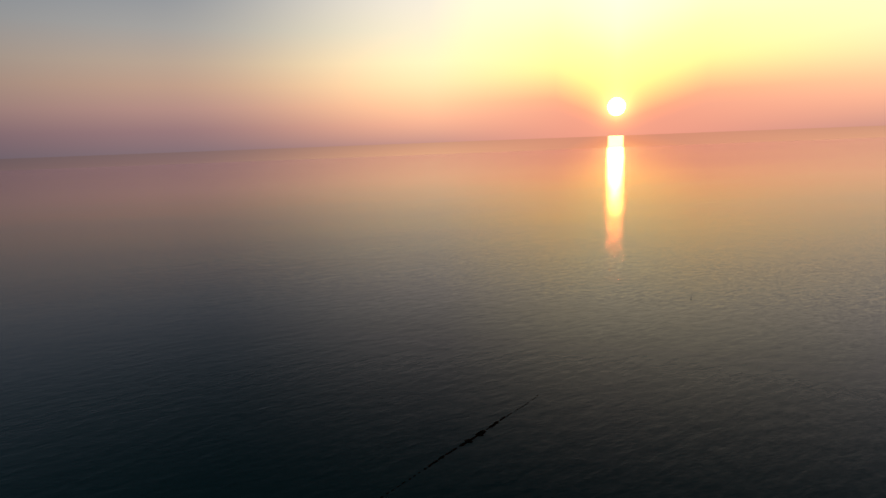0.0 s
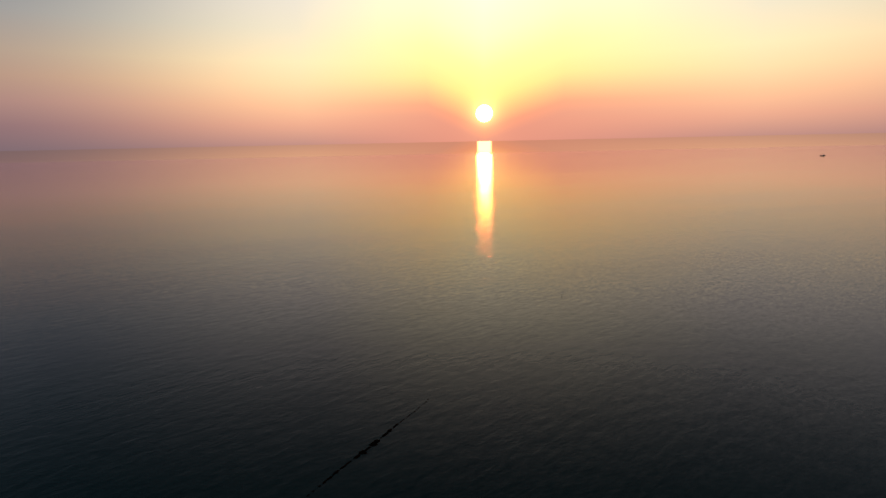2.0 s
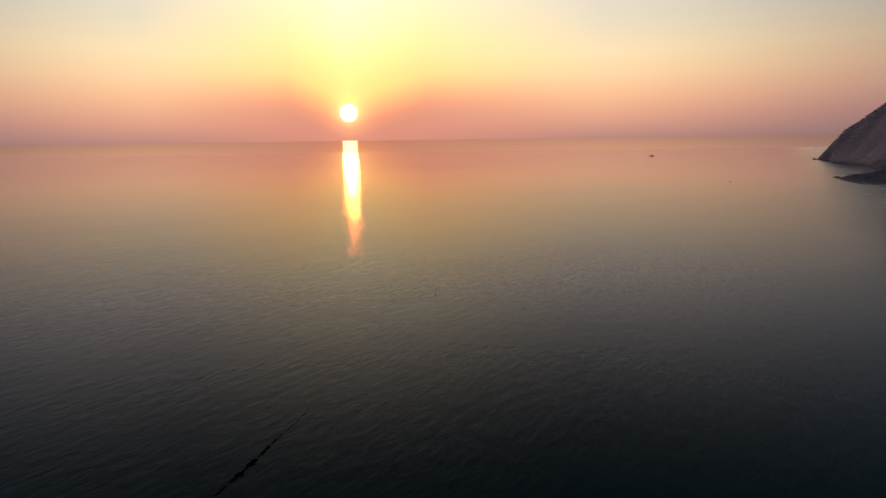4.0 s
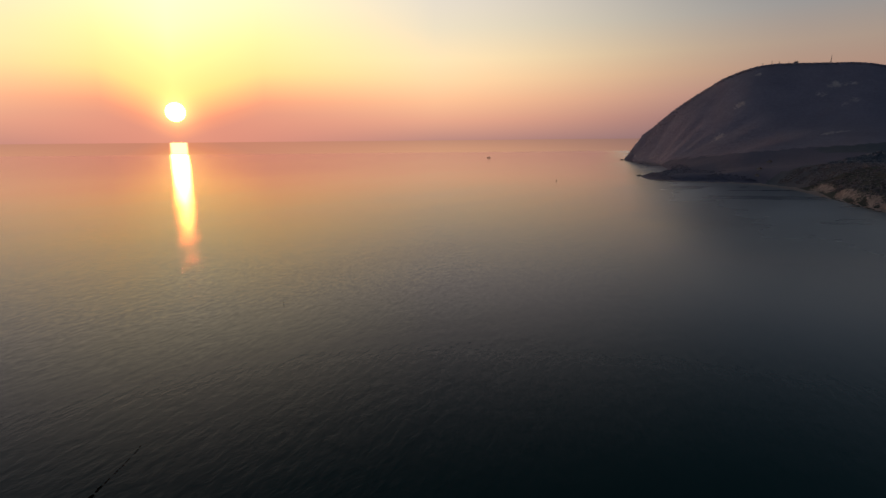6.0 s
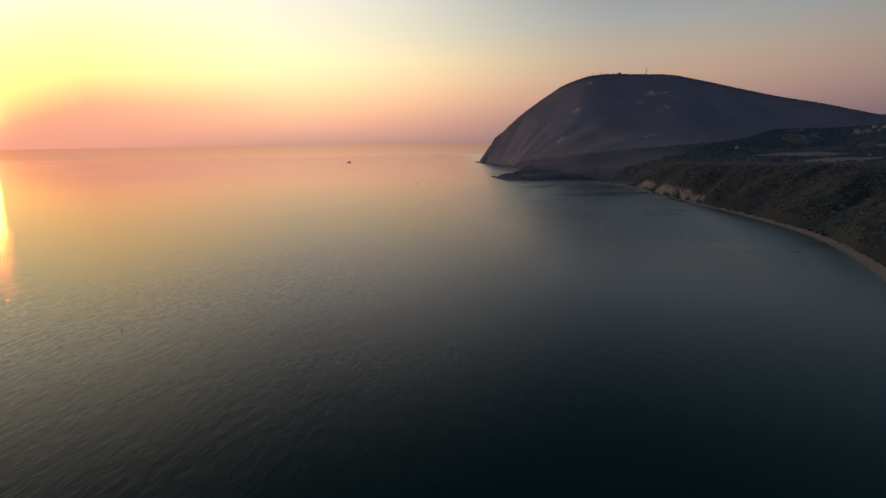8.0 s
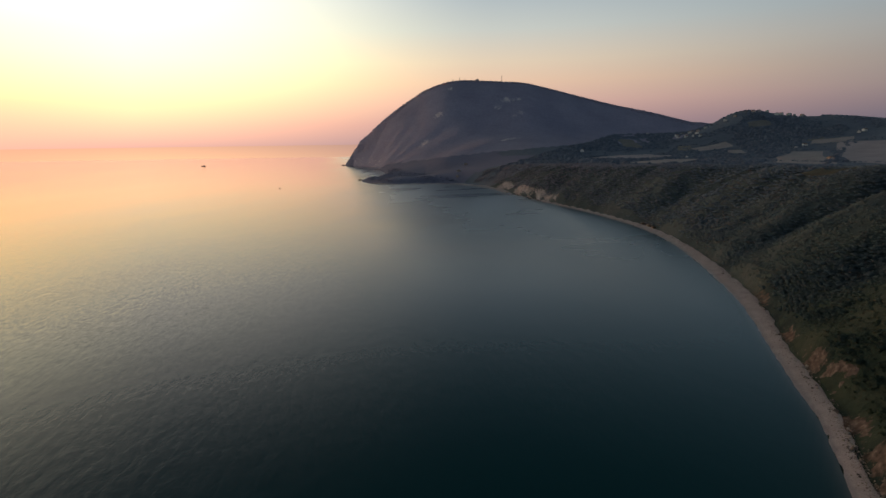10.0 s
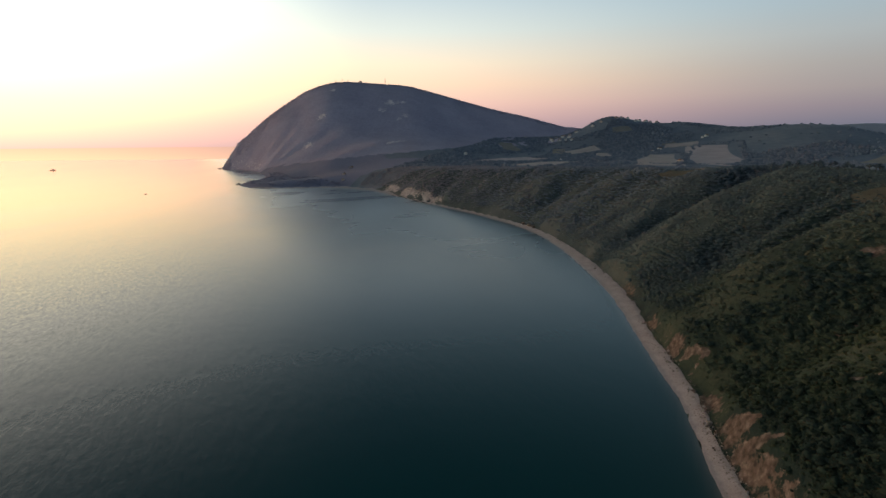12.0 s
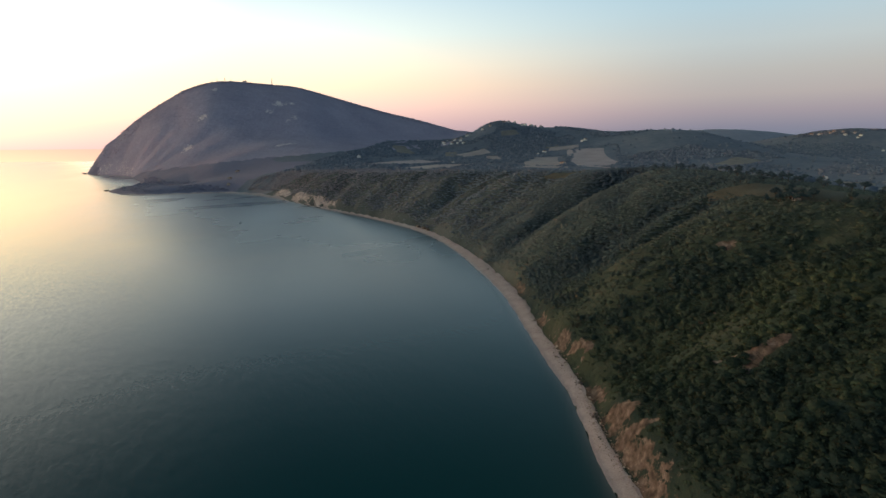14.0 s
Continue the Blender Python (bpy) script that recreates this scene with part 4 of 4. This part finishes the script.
def weed_line():
    """A drift of dark weed that lies in one long broken line on the water."""
    ob = thing("floating_weed", -46, 175, 0, 0, "long broken line of dark weed drifting on the water", "seaweed")
    random.seed(12)
    path = rounded([(-68, 132), (-58.7, 151.5), (-54, 162), (-46.2, 176.8), (-38.8, 193), (-32.7, 205), (-28, 216)], 8)
    ln = np.r_[0, np.cumsum(np.hypot(*np.diff(path, axis=0).T))]
    s, total = 0.0, ln[-1]
    while s < total:
        u = s / total
        core = math.exp(-((u - 0.5) / 0.16) ** 2)
        long = random.uniform(1.2, 3.0) * (0.5 + core)
        wide = random.uniform(0.16, 0.4) + random.choice((0.2, 0.7, 1.2)) * core
        x, y = np.interp(s, ln, path[:, 0]), np.interp(s, ln, path[:, 1])
        x2, y2 = np.interp(s + 2, ln, path[:, 0]), np.interp(s + 2, ln, path[:, 1])
        bm = bmesh.new()
        lump(bm, (0, 0, 0), (long * 0.62, wide, 0.10), s, 2, 0.5)
        clump = part("weed_clump", bm, WEED, ob)
        clump.matrix_basis = pose(x + 46 + random.uniform(-0.15, 0.15), y - 175 + random.uniform(-0.15, 0.15), 0.02, 0, 0, math.degrees(math.atan2(y2 - y, x2 - x)))
        s += long * random.uniform(0.85, 1.5) if 0.25 < u < 0.75 else long * random.uniform(1.4, 3.2)


weed_line()


# ---------------------------------------------------------------- along the shore
def rocks():
    random.seed(21)
    spots = [(2078, 2166, 9, "jagged pale rock off the cape's tip"), (2096, 2190, 6, "jagged pale rock off the cape's tip"), (2062, 2148, 5, "jagged pale rock off the cape's tip"),
             (2150, 2182, 14, "dark sea stack beyond the cape"), (1150, 1042, 5, "dark flat rock off the low point"), (1138, 1060, 4, "dark flat rock off the low point"),
             (1160, 1075, 5, "dark flat rock off the low point"), (1240, 1222, 7, "dark flat rock off the low point")]
    for x, y, r, label in spots:
        bm = bmesh.new()
        for k in range(4):
            lump(bm, (random.uniform(-r, r) * 0.6, random.uniform(-r, r) * 0.6, 0), (r * random.uniform(0.5, 0.9), r * random.uniform(0.4, 0.8), r * random.uniform(0.3, 0.55)), k + x, 2, 0.5)
        ob = part("sea_rock", bm, STONE if "pale" in label else DARK_STONE)
        ob.location = (x, y, 0)
        tagged(ob, label, "rock", "rocks in the sea")


rocks()


def quay():
    ob = thing("quay_wall", 1172, 1004, 0, -52, "low white stone quay at the water's edge", "quay")
    for k in range(6):
        bm = bmesh.new()
        box(bm, (5.6, 4, 3.0), (-15 + 6 * k, 0, 0.4))
        bmesh.ops.bevel(bm, geom=bm.edges[:], offset=0.2, segments=1, affect="EDGES")
        part("wall_block", bm, WHITEWASH, ob)


quay()


def beach_point(along, u):
    """A place on the beach: metres along the coast, and 0 to 1 from the water to the bluff."""
    px, py = float(np.interp(along, _arc, SHORE[:, 0])), float(np.interp(along, _arc, SHORE[:, 1]))
    qx, qy = float(np.interp(along + 2, _arc, SHORE[:, 0])), float(np.interp(along + 2, _arc, SHORE[:, 1]))
    ln = math.hypot(qx - px, qy - py)
    bw = float(beach_width(np.array([along]))[0])
    return px + (qy - py) / ln * bw * u, py - (qx - px) / ln * bw * u, 1.75 * u + 0.12, math.degrees(math.atan2(qy - py, qx - px))


def beach_hut(along, u, long):
    x, y, z, turn = beach_point(along, u)
    ob = thing("beach_hut", x, y, z - 0.2, turn, "dark timber beach hut on the shingle", "hut", "huts on the beach")
    bm = bmesh.new()
    box(bm, (long, 3.2, 2.5), (0, 0, 1.25))
    part("wall", bm, TIMBER, ob)
    bm = bmesh.new()
    box(bm, (long + 0.8, 2.1, 0.14), (0, -0.95, 2.75))
    box(bm, (long + 0.8, 2.1, 0.14), (0, 0.95, 2.76))
    part("roof", bm, DARK_STONE, ob)
    bm = bmesh.new()
    box(bm, (0.9, 0.1, 1.9), (0.2 * long, 1.63, 1.0))
    part("door", bm, WHITEWASH, ob)
    for k in (-1, 1):
        bm = bmesh.new()
        tube(bm, (k * long * 0.45, 2.9, 0), (k * long * 0.45, 2.9, 2.4), 0.07)
        part("post", bm, TIMBER, ob)


beach_hut(5212, 0.95, 6)
beach_hut(5226, 1.0, 8)
beach_hut(5243, 0.95, 5)


def boulders():
    random.seed(33)
    shapes = []
    for k in range(4):
        bm = bmesh.new()
        lump(bm, (0, 0, 0), (1, 0.8, 0.62), k * 5, 2, 0.5)
        ob = part("boulder", bm, DARK_STONE if k % 2 else STONE)
        shapes.append(tagged(ob, "weathered boulder lying on the shingle", "boulder", "boulders on the beach"))
    for k in range(64):
        along = random.choice((random.gauss(4700, 22), random.gauss(4770, 30), random.uniform(4620, 5200)))
        x, y, z, _ = beach_point(along, random.uniform(0.55, 1.1))
        s = random.uniform(0.3, 1.0)
        m = pose(x, y, z + 0.1 * s, 0, 0, random.uniform(0, 360)) @ Matrix.Scale(s, 4)
        if k < 4:
            shapes[k].matrix_basis = m
        else:
            ob = copy_thing(shapes[k % 4], m)
            ob.scale = (s, s, s)


boulders()


def loose_stones():
    """Cobbles strewn along the upper beach, too many to count."""
    rng = np.random.default_rng(5)
    n = 2600
    s = np.concatenate([rng.uniform(4560, 5000, n - 700), rng.normal(4690, 26, 700)])
    u = np.clip(rng.normal(0.78, 0.22, n), 0.12, 1.15)
    px, py = np.interp(s, _arc, SHORE[:, 0]), np.interp(s, _arc, SHORE[:, 1])
    qx, qy = np.interp(s + 2, _arc, SHORE[:, 0]) - px, np.interp(s + 2, _arc, SHORE[:, 1]) - py
    ln, bw = np.hypot(qx, qy), beach_width(s)
    x, y = px + qy / ln * bw * u, py - qx / ln * bw * u
    bm = bmesh.new()
    bmesh.ops.create_icosphere(bm, subdivisions=1, radius=1.0)
    v = np.array([q.co for q in bm.verts])
    f = np.array([[q.index for q in face.verts] for face in bm.faces])
    bm.free()
    r = 0.08 + 0.34 * rng.uniform(0, 1, n) ** 4
    jit = v[None] * (1 + 0.35 * rng.uniform(-1, 1, (n, len(v), 1))) * r[:, None, None] * np.array([1.0, 0.85, 0.6])
    co = jit + np.stack([x, y, 1.75 * u + 0.14 + 0.1 * r], -1)[:, None]
    faces = f[None] + (len(v) * np.arange(n))[:, None, None]
    ob = joined("cobbles", co.reshape(-1, 3), faces.reshape(-1, 3), np.zeros(n * len(v)), COBBLE)
    tagged(ob, "grey and brown cobbles strewn on the beach", "cobbles", kind="stuff")



# ---------------------------------------------------------------- plants
def joined(name, verts, tris, tint, mat):
    """One mesh out of arrays: vertices, triangles, and a value a vertex."""
    me = bpy.data.meshes.new(name)
    me.vertices.add(len(verts))
    me.vertices.foreach_set("co", verts.astype(np.float32).ravel())
    me.loops.add(3 * len(tris))
    me.loops.foreach_set("vertex_index", tris.astype(np.int32).ravel())
    me.polygons.add(len(tris))
    me.polygons.foreach_set("loop_start", np.arange(0, 3 * len(tris), 3, dtype=np.int32))
    a = me.attributes.new("tint", "FLOAT", "POINT")
    a.data.foreach_set("value", tint.astype(np.float32))
    me.materials.append(mat)
    me.polygons.foreach_set("use_smooth", np.ones(len(tris), bool))
    me.update(calc_edges=True)
    me.validate()
    return new(name, me)


def bush_shape(rng, detail, tufts, leaf):
    """A lumpy dome with tufts of leaves standing out of it, one metre in radius."""
    bm = bmesh.new()
    bmesh.ops.create_icosphere(bm, subdivisions=detail, radius=1.0)
    off = Vector(rng.uniform(-9, 9, 3))
    lean = rng.uniform(0.75, 1.3)
    for v in bm.verts:
        k = 0.80 + 0.55 * noise.noise(v.co * 1.4 + off) + 0.40 * noise.noise(v.co * 3.3 + off)
        v.co *= k
        v.co.x *= lean
    bmesh.ops.delete(bm, geom=[f for f in bm.faces if f.calc_center_median().z < -0.45], context="FACES")
    bm.verts.index_update()
    verts = [tuple(v.co) for v in bm.verts]
    tris = [[v.index for v in f.verts] for f in bm.faces]
    bm.free()
    for _ in range(tufts):
        d = rng.normal(size=3)
        d[2] = abs(d[2]) * 0.9 - 0.1
        d /= np.linalg.norm(d)
        c = d * rng.uniform(0.82, 1.16)
        n = len(verts)
        a, b = rng.normal(size=3), rng.normal(size=3)
        a, b = a / np.linalg.norm(a) * leaf, b / np.linalg.norm(b) * leaf
        verts += [tuple(c - 0.5 * a), tuple(c + 0.5 * a), tuple(c + b)]
        tris.append([n, n + 1, n + 2])
    return np.array(verts), np.array(tris)


def scatter(name, x, y, radius, tall, rng, mat, detail=1, tufts=18, leaf=0.5, kinds=6, label="", category="", sink=0.25, shade=None):
    """Many bushes on the land, as one mesh."""
    z = land_z(x, y)
    shapes = [bush_shape(rng, detail, tufts, leaf) for _ in range(kinds)]
    which = rng.integers(0, kinds, len(x))
    vs, ts, tint, base = [], [], [], 0
    for k, (v, t) in enumerate(shapes):
        pick = np.where(which == k)[0]
        if not len(pick):
            continue
        ang = rng.uniform(0, math.tau, len(pick))
        c, s = np.cos(ang)[:, None], np.sin(ang)[:, None]
        r, h = radius[pick][:, None], tall[pick][:, None]
        px = (v[None, :, 0] * c - v[None, :, 1] * s) * r + x[pick][:, None]
        py = (v[None, :, 0] * s + v[None, :, 1] * c) * r + y[pick][:, None]
        pz = v[None, :, 2] * h * 0.62 + z[pick][:, None] + h * (0.5 - sink)
        vs.append(np.stack([px, py, pz], -1).reshape(-1, 3))
        ts.append((t[None] + (base + len(v) * np.arange(len(pick)))[:, None, None]).reshape(-1, 3))
        own = rng.uniform(0, 1, len(pick)) if shade is None else np.clip(0.20 * rng.uniform(0, 1, len(pick)) + 0.82 * shade[pick], 0, 1)
        tint.append(np.repeat(own, len(v)))
        base += len(v) * len(pick)
    ob = joined(name, np.concatenate(vs), np.concatenate(ts), np.concatenate(tint), mat)
    return tagged(ob, label, category, kind="stuff")


def lattice(rng, x0, x1, y0, y1, step):
    gx, gy = np.meshgrid(np.arange(x0, x1, step), np.arange(y0, y1, step), indexing="ij")
    gx, gy = gx.ravel(), gy.ravel()
    return gx + rng.uniform(-0.55, 0.55, gx.shape) * step, gy + rng.uniform(-0.55, 0.55, gy.shape) * step


# 1440, 20 is no field: cleared so the stubble behind shows to the camera
FIELDS = [(392, -132, 40, 18, 28), (672, 4, 36, 12, 55), (1560, 365, 175, 62, -14), (1850, -75, 330, 72, -4), (1700, 80, 330, 66, -3), (1440, 20, 90, 150, 0), (2145, 368, 78, 50, -50), (2010, 270, 82, 32, 8),
          (2215, 22, 66, 46, -80), (1760, 525, 158, 76, -25), (2200, 680, 118, 42, 20), (2135, 458, 76, 31, 5), (1180, -505, 108, 61, -30), (1720, -470, 96, 46, -40), (2415, 258, 48, 31, -60)]


def open_ground(x, y):
    """True on fields, by some houses, and where trees would block the camera's view."""
    out = np.zeros(x.shape, bool)
    for fx, fy, a, b, turn in FIELDS:
        c, s = math.cos(radians(turn)), math.sin(radians(turn))
        out |= (((x - fx) * c + (y - fy) * s) / a) ** 2 + ((-(x - fx) * s + (y - fy) * c) / b) ** 2 < 1.15
    for hx, hy, r in ((1810, 718, 24), (2395, 500, 62), (1596, 16, 20), (2330, -52, 22), (2560, 240, 60)):
        out |= np.hypot(x - hx, y - hy) < r
    return out


def bare_here(x, y):
    """How bare the clay lies at a place."""
    i = np.clip(np.searchsorted(XS, x), 0, len(XS) - 1)
    j = np.clip(np.searchsorted(YS, y), 0, len(YS) - 1)
    return CLAY[i, j]


def plant_all():
    rng = np.random.default_rng(7)
    # the near slope
    def slope(x0, x1, y0, y1, step, limit):
        x, y = lattice(rng, x0, x1, y0, y1, step)
        d, along = inland(x, y)
        run = d - beach_width(along)
        grow = fbm(x / 34, y / 34, 3, 61)
        ok = (run > 3 + 5 * rng.uniform(0, 1, x.shape)) & (run < limit) & (bare_here(x, y) < 0.42 + 0.2 * rng.uniform(-1, 1, x.shape)) & ~open_ground(x, y) & (grow > -0.6) & (along < 6100)
        dry = dry_and_lit(x, y, d, along)
        glade = smoothstep(dry + 0.25 * fbm(x / 12, y / 12, 2, 91), 0.52, 0.80)
        ok &= rng.uniform(0, 1, x.shape) > 0.55 * glade
        return x[ok], y[ok], grow[ok], run[ok], dry[ok]

    def low_shrubs_and_trees(x, y, grow, run, dry, big_share, label):
        """Small shrubs, and taller bushes that crowd in the gullies."""
        luck = rng.uniform(0, 1, len(x))
        big = luck < big_share * (1.2 - 1.0 * dry) * np.clip((run - 6) / 12, 0, 1)
        edge = np.clip(0.5 + run / 24, 0.5, 1)
        for pick, lo, hi, detail, tufts in ((big, 1.5, 3.1, 2, 80), (~big, 0.6, 1.65, 1, 30)):
            n = pick.sum()
            radius = edge[pick] * (rng.uniform(lo, hi, n) + 0.3 * grow[pick]) * (1.12 - 0.35 * dry[pick])
            tall = radius * rng.uniform(0.7, 1.35 if detail == 2 else 1.05, n)
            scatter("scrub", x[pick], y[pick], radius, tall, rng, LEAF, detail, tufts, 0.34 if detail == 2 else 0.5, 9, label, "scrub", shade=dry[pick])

    x, y, grow, run, dry = slope(120, 350, -330, 60, 1.95, 330)
    seen = (y > -0.53 * x - 14) | (rng.uniform(0, 1, len(x)) < 0.12)
    x, y, grow, run, dry = x[seen], y[seen], grow[seen], run[seen], dry[seen]
    low_shrubs_and_trees(x, y, grow, run, dry, 0.42, "dense olive-green scrub covering the near slope")
    x, y, grow, run, dry = slope(350, 640, -330, 190, 2.6, 330)
    seen = (y > -0.53 * x - 14) | (rng.uniform(0, 1, len(x)) < 0.3)
    x, y, grow, run, dry = x[seen], y[seen], grow[seen], run[seen], dry[seen]
    for pick, label in ((x < 480, "dense olive-green scrub along the slope"), (x >= 480, "scrub along the slope, greyed by painted haze")):
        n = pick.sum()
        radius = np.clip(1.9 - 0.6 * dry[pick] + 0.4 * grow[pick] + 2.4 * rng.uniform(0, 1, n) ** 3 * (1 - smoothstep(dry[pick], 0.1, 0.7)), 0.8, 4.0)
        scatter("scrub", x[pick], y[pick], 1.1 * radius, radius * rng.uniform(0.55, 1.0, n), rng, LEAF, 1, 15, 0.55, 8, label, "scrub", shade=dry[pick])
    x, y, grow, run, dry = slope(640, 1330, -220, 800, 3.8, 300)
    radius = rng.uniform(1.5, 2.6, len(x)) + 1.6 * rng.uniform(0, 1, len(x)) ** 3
    scatter("scrub", x, y, 1.25 * radius, radius * rng.uniform(0.4, 0.75, len(x)), rng, LEAF, 1, 3, 0.6, 6, "scrub on the slope along the bay, greyed by painted haze", "scrub", shade=dry)
    x, y, grow, run, dry = slope(-60, 120, -330, 0, 4.4, 200)
    radius = rng.uniform(1.6, 3.2, len(x))
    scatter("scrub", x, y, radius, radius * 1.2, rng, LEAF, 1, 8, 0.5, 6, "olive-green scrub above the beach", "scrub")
    # woods and hedges on the hills
    x, y = lattice(rng, 420, 3250, -1500, 800, 9.5)
    d, along = inland(x, y)
    wood = fbm(x / 190, y / 190, 4, 71)
    m = mountain_part(x, y)
    ok = (d > 230) & ~open_ground(x, y) & ((wood > -0.02) | (rng.uniform(0, 1, x.shape) < 0.03)) & (m < 120)
    x, y = x[ok], y[ok]
    radius = rng.uniform(3.6, 7.2, len(x))
    scatter("woodland", x, y, radius, radius * rng.uniform(0.9, 1.3, len(x)), rng, HAZED_LEAF, 1, 4, 0.5, 5, "dark woodland and hedges between the fields", "woodland")
    # trees of the mountain
    x, y = lattice(rng, 1150, 2990, 520, 2130, 11)
    d, along = inland(x, y)
    m = mountain_part(x, y)
    r, _ = nearest(x, y, CREST, _cseg, _clen)
    ok = (d > 25) & (r < 110) & (m > 80)
    low = (along > 6040) & (along < 7150) & (d > beach_width(along) + 7) & (d < 430) & (m < 40) & (land_z(x, y) < 15 + 9 * fbm(x / 60, y / 60, 2, 4)) & (x < 1700)
    lx, ly = x[low], y[low]
    radius = rng.uniform(4.5, 8.0, len(lx))
    scatter("coastal_wood", lx, ly, radius, radius * rng.uniform(0.2, 0.4, len(lx)), rng, HAZED_LOW_LEAF, 1, 0, 0.5, 6, "low wood covering the flat point, mauve with painted haze", "woodland", sink=0.4)
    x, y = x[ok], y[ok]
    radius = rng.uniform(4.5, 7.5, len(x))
    scatter("mountain_wood", x, y, radius, radius * rng.uniform(0.4, 0.7, len(x)), rng, HAZED_MOUNTAIN_LEAF, 1, 0, 0.5, 6, "wood covering the mountain, mauve with painted haze", "woodland", sink=0.45)


plant_all()


def hedges():
    """Uneven hedgerows along the edges of the far fields."""
    rng = np.random.default_rng(44)
    for fx, fy, a, b, turn in FIELDS[2:]:
        c, s = math.cos(radians(turn)), math.sin(radians(turn))
        edge = rng.permutation(4)[:3]
        us, vs = [], []
        for e in edge:
            w = np.arange(-1.05, 1.05, 5.5 / (a if e < 2 else b))
            w = w[fbm(w * 4 + fx, w * 0 + e, 2, 5) > -0.35]
            us.append(w if e < 2 else np.full(w.shape, 1.06 if e == 2 else -1.06))
            vs.append(np.full(w.shape, 1.1 if e == 0 else -1.1) if e < 2 else w)
        u = np.concatenate(us) * a + 0
        v = np.concatenate(vs) * b
        x, y = fx + u * c - v * s + rng.normal(0, 2.0, u.shape), fy + u * s + v * c + rng.normal(0, 2.0, u.shape)
        radius = rng.uniform(2.2, 5.0, len(x))
        scatter("hedge", x, y, radius, radius * rng.uniform(0.9, 1.4, len(x)), rng, HAZED_LEAF, 1, 6, 0.5, 4, "dark uneven hedgerow along a field's edge", "hedge")


hedges()


# ---------------------------------------------------------------- single trees
def tree_shape(rng, tall, leaves):
    """A leaning tapered trunk with limbs, and a crown of leaf tufts round several boughs."""
    ob = new("tree")
    bm = bmesh.new()
    top = Vector((rng.uniform(-0.4, 0.4), rng.uniform(-0.4, 0.4), tall * 0.55))
    tube(bm, (0, 0, -0.5), top, 0.035 * tall, 0.02 * tall, 7)
    ends = []
    for k in range(6):
        a = k * math.tau / 6 + rng.uniform(-0.4, 0.4)
        start = top * rng.uniform(0.55, 1.0)
        end = start + Vector((math.cos(a), math.sin(a), rng.uniform(0.5, 1.1))) * tall * rng.uniform(0.16, 0.27)
        tube(bm, start, end, 0.014 * tall, 0.006 * tall, 5)
        ends.append(end)
    part("trunk", bm, BARK, ob)
    ends.append(top + Vector((0, 0, 0.28 * tall)))
    vs, ts, base = [], [], 0
    for e in ends:
        v, t = bush_shape(rng, 1, 46, 0.34)
        r = tall * rng.uniform(0.13, 0.22)
        vs.append(v * (r, r, r * 0.85) + np.array(e))
        ts.append(t + base)
        base += len(v)
    n = base
    me_ob = joined("crown", np.concatenate(vs), np.concatenate(ts), np.full(n, rng.uniform(0.1, 0.6)), leaves)
    me_ob.parent = ob
    return ob


def plant_trees():
    rng = np.random.default_rng(17)
    kinds = [tree_shape(rng, h, LEAF) for h in (5.0, 5.6, 6.2, 4.4, 5.2, 5.8, 6.8, 4.8)]
    x, y = rng.uniform(150, 600, 900), rng.uniform(-260, 60, 900)
    d, along = inland(x, y)
    s, luck = spur(along, d), rng.uniform(0, 1, 900)
    crest = (d > 150) & (d < 260) & (x > 300)
    gully = (d > 40) & (d < 150) & (s < -0.35)
    copse = np.hypot(x - 366, y + 127) < 17
    ok = (crest & (luck < 0.75) | gully & (luck < 0.5) | copse) & (~open_ground(x, y) | copse)
    spots = list(zip(x[ok], y[ok], crest[ok]))
    for a in np.linspace(0, math.tau, 16):
        spots.append((366 + 11 * math.cos(a) * rng.uniform(0.5, 1.3), -127 + 9 * math.sin(a) * rng.uniform(0.6, 1.3), True))
    spots = spots[-240:]
    ground = land_z([q[0] for q in spots], [q[1] for q in spots])
    for k, (x, y, crest) in enumerate(spots):
        s = rng.uniform(0.8, 1.3) * (1.0 if crest else 0.85)
        m = pose(x, y, float(ground[k]), 0, 0, rng.uniform(0, 360))
        ob = kinds[k] if k < len(kinds) else copy_thing(kinds[k % 8], m)
        ob.matrix_basis = m @ Matrix.Scale(s, 4)
        tagged(ob, "dark bushy tree on the wooded crest" if crest else "dark bushy tree in a gully of the slope", "tree", "trees above the bay")


plant_trees()

loose_stones()
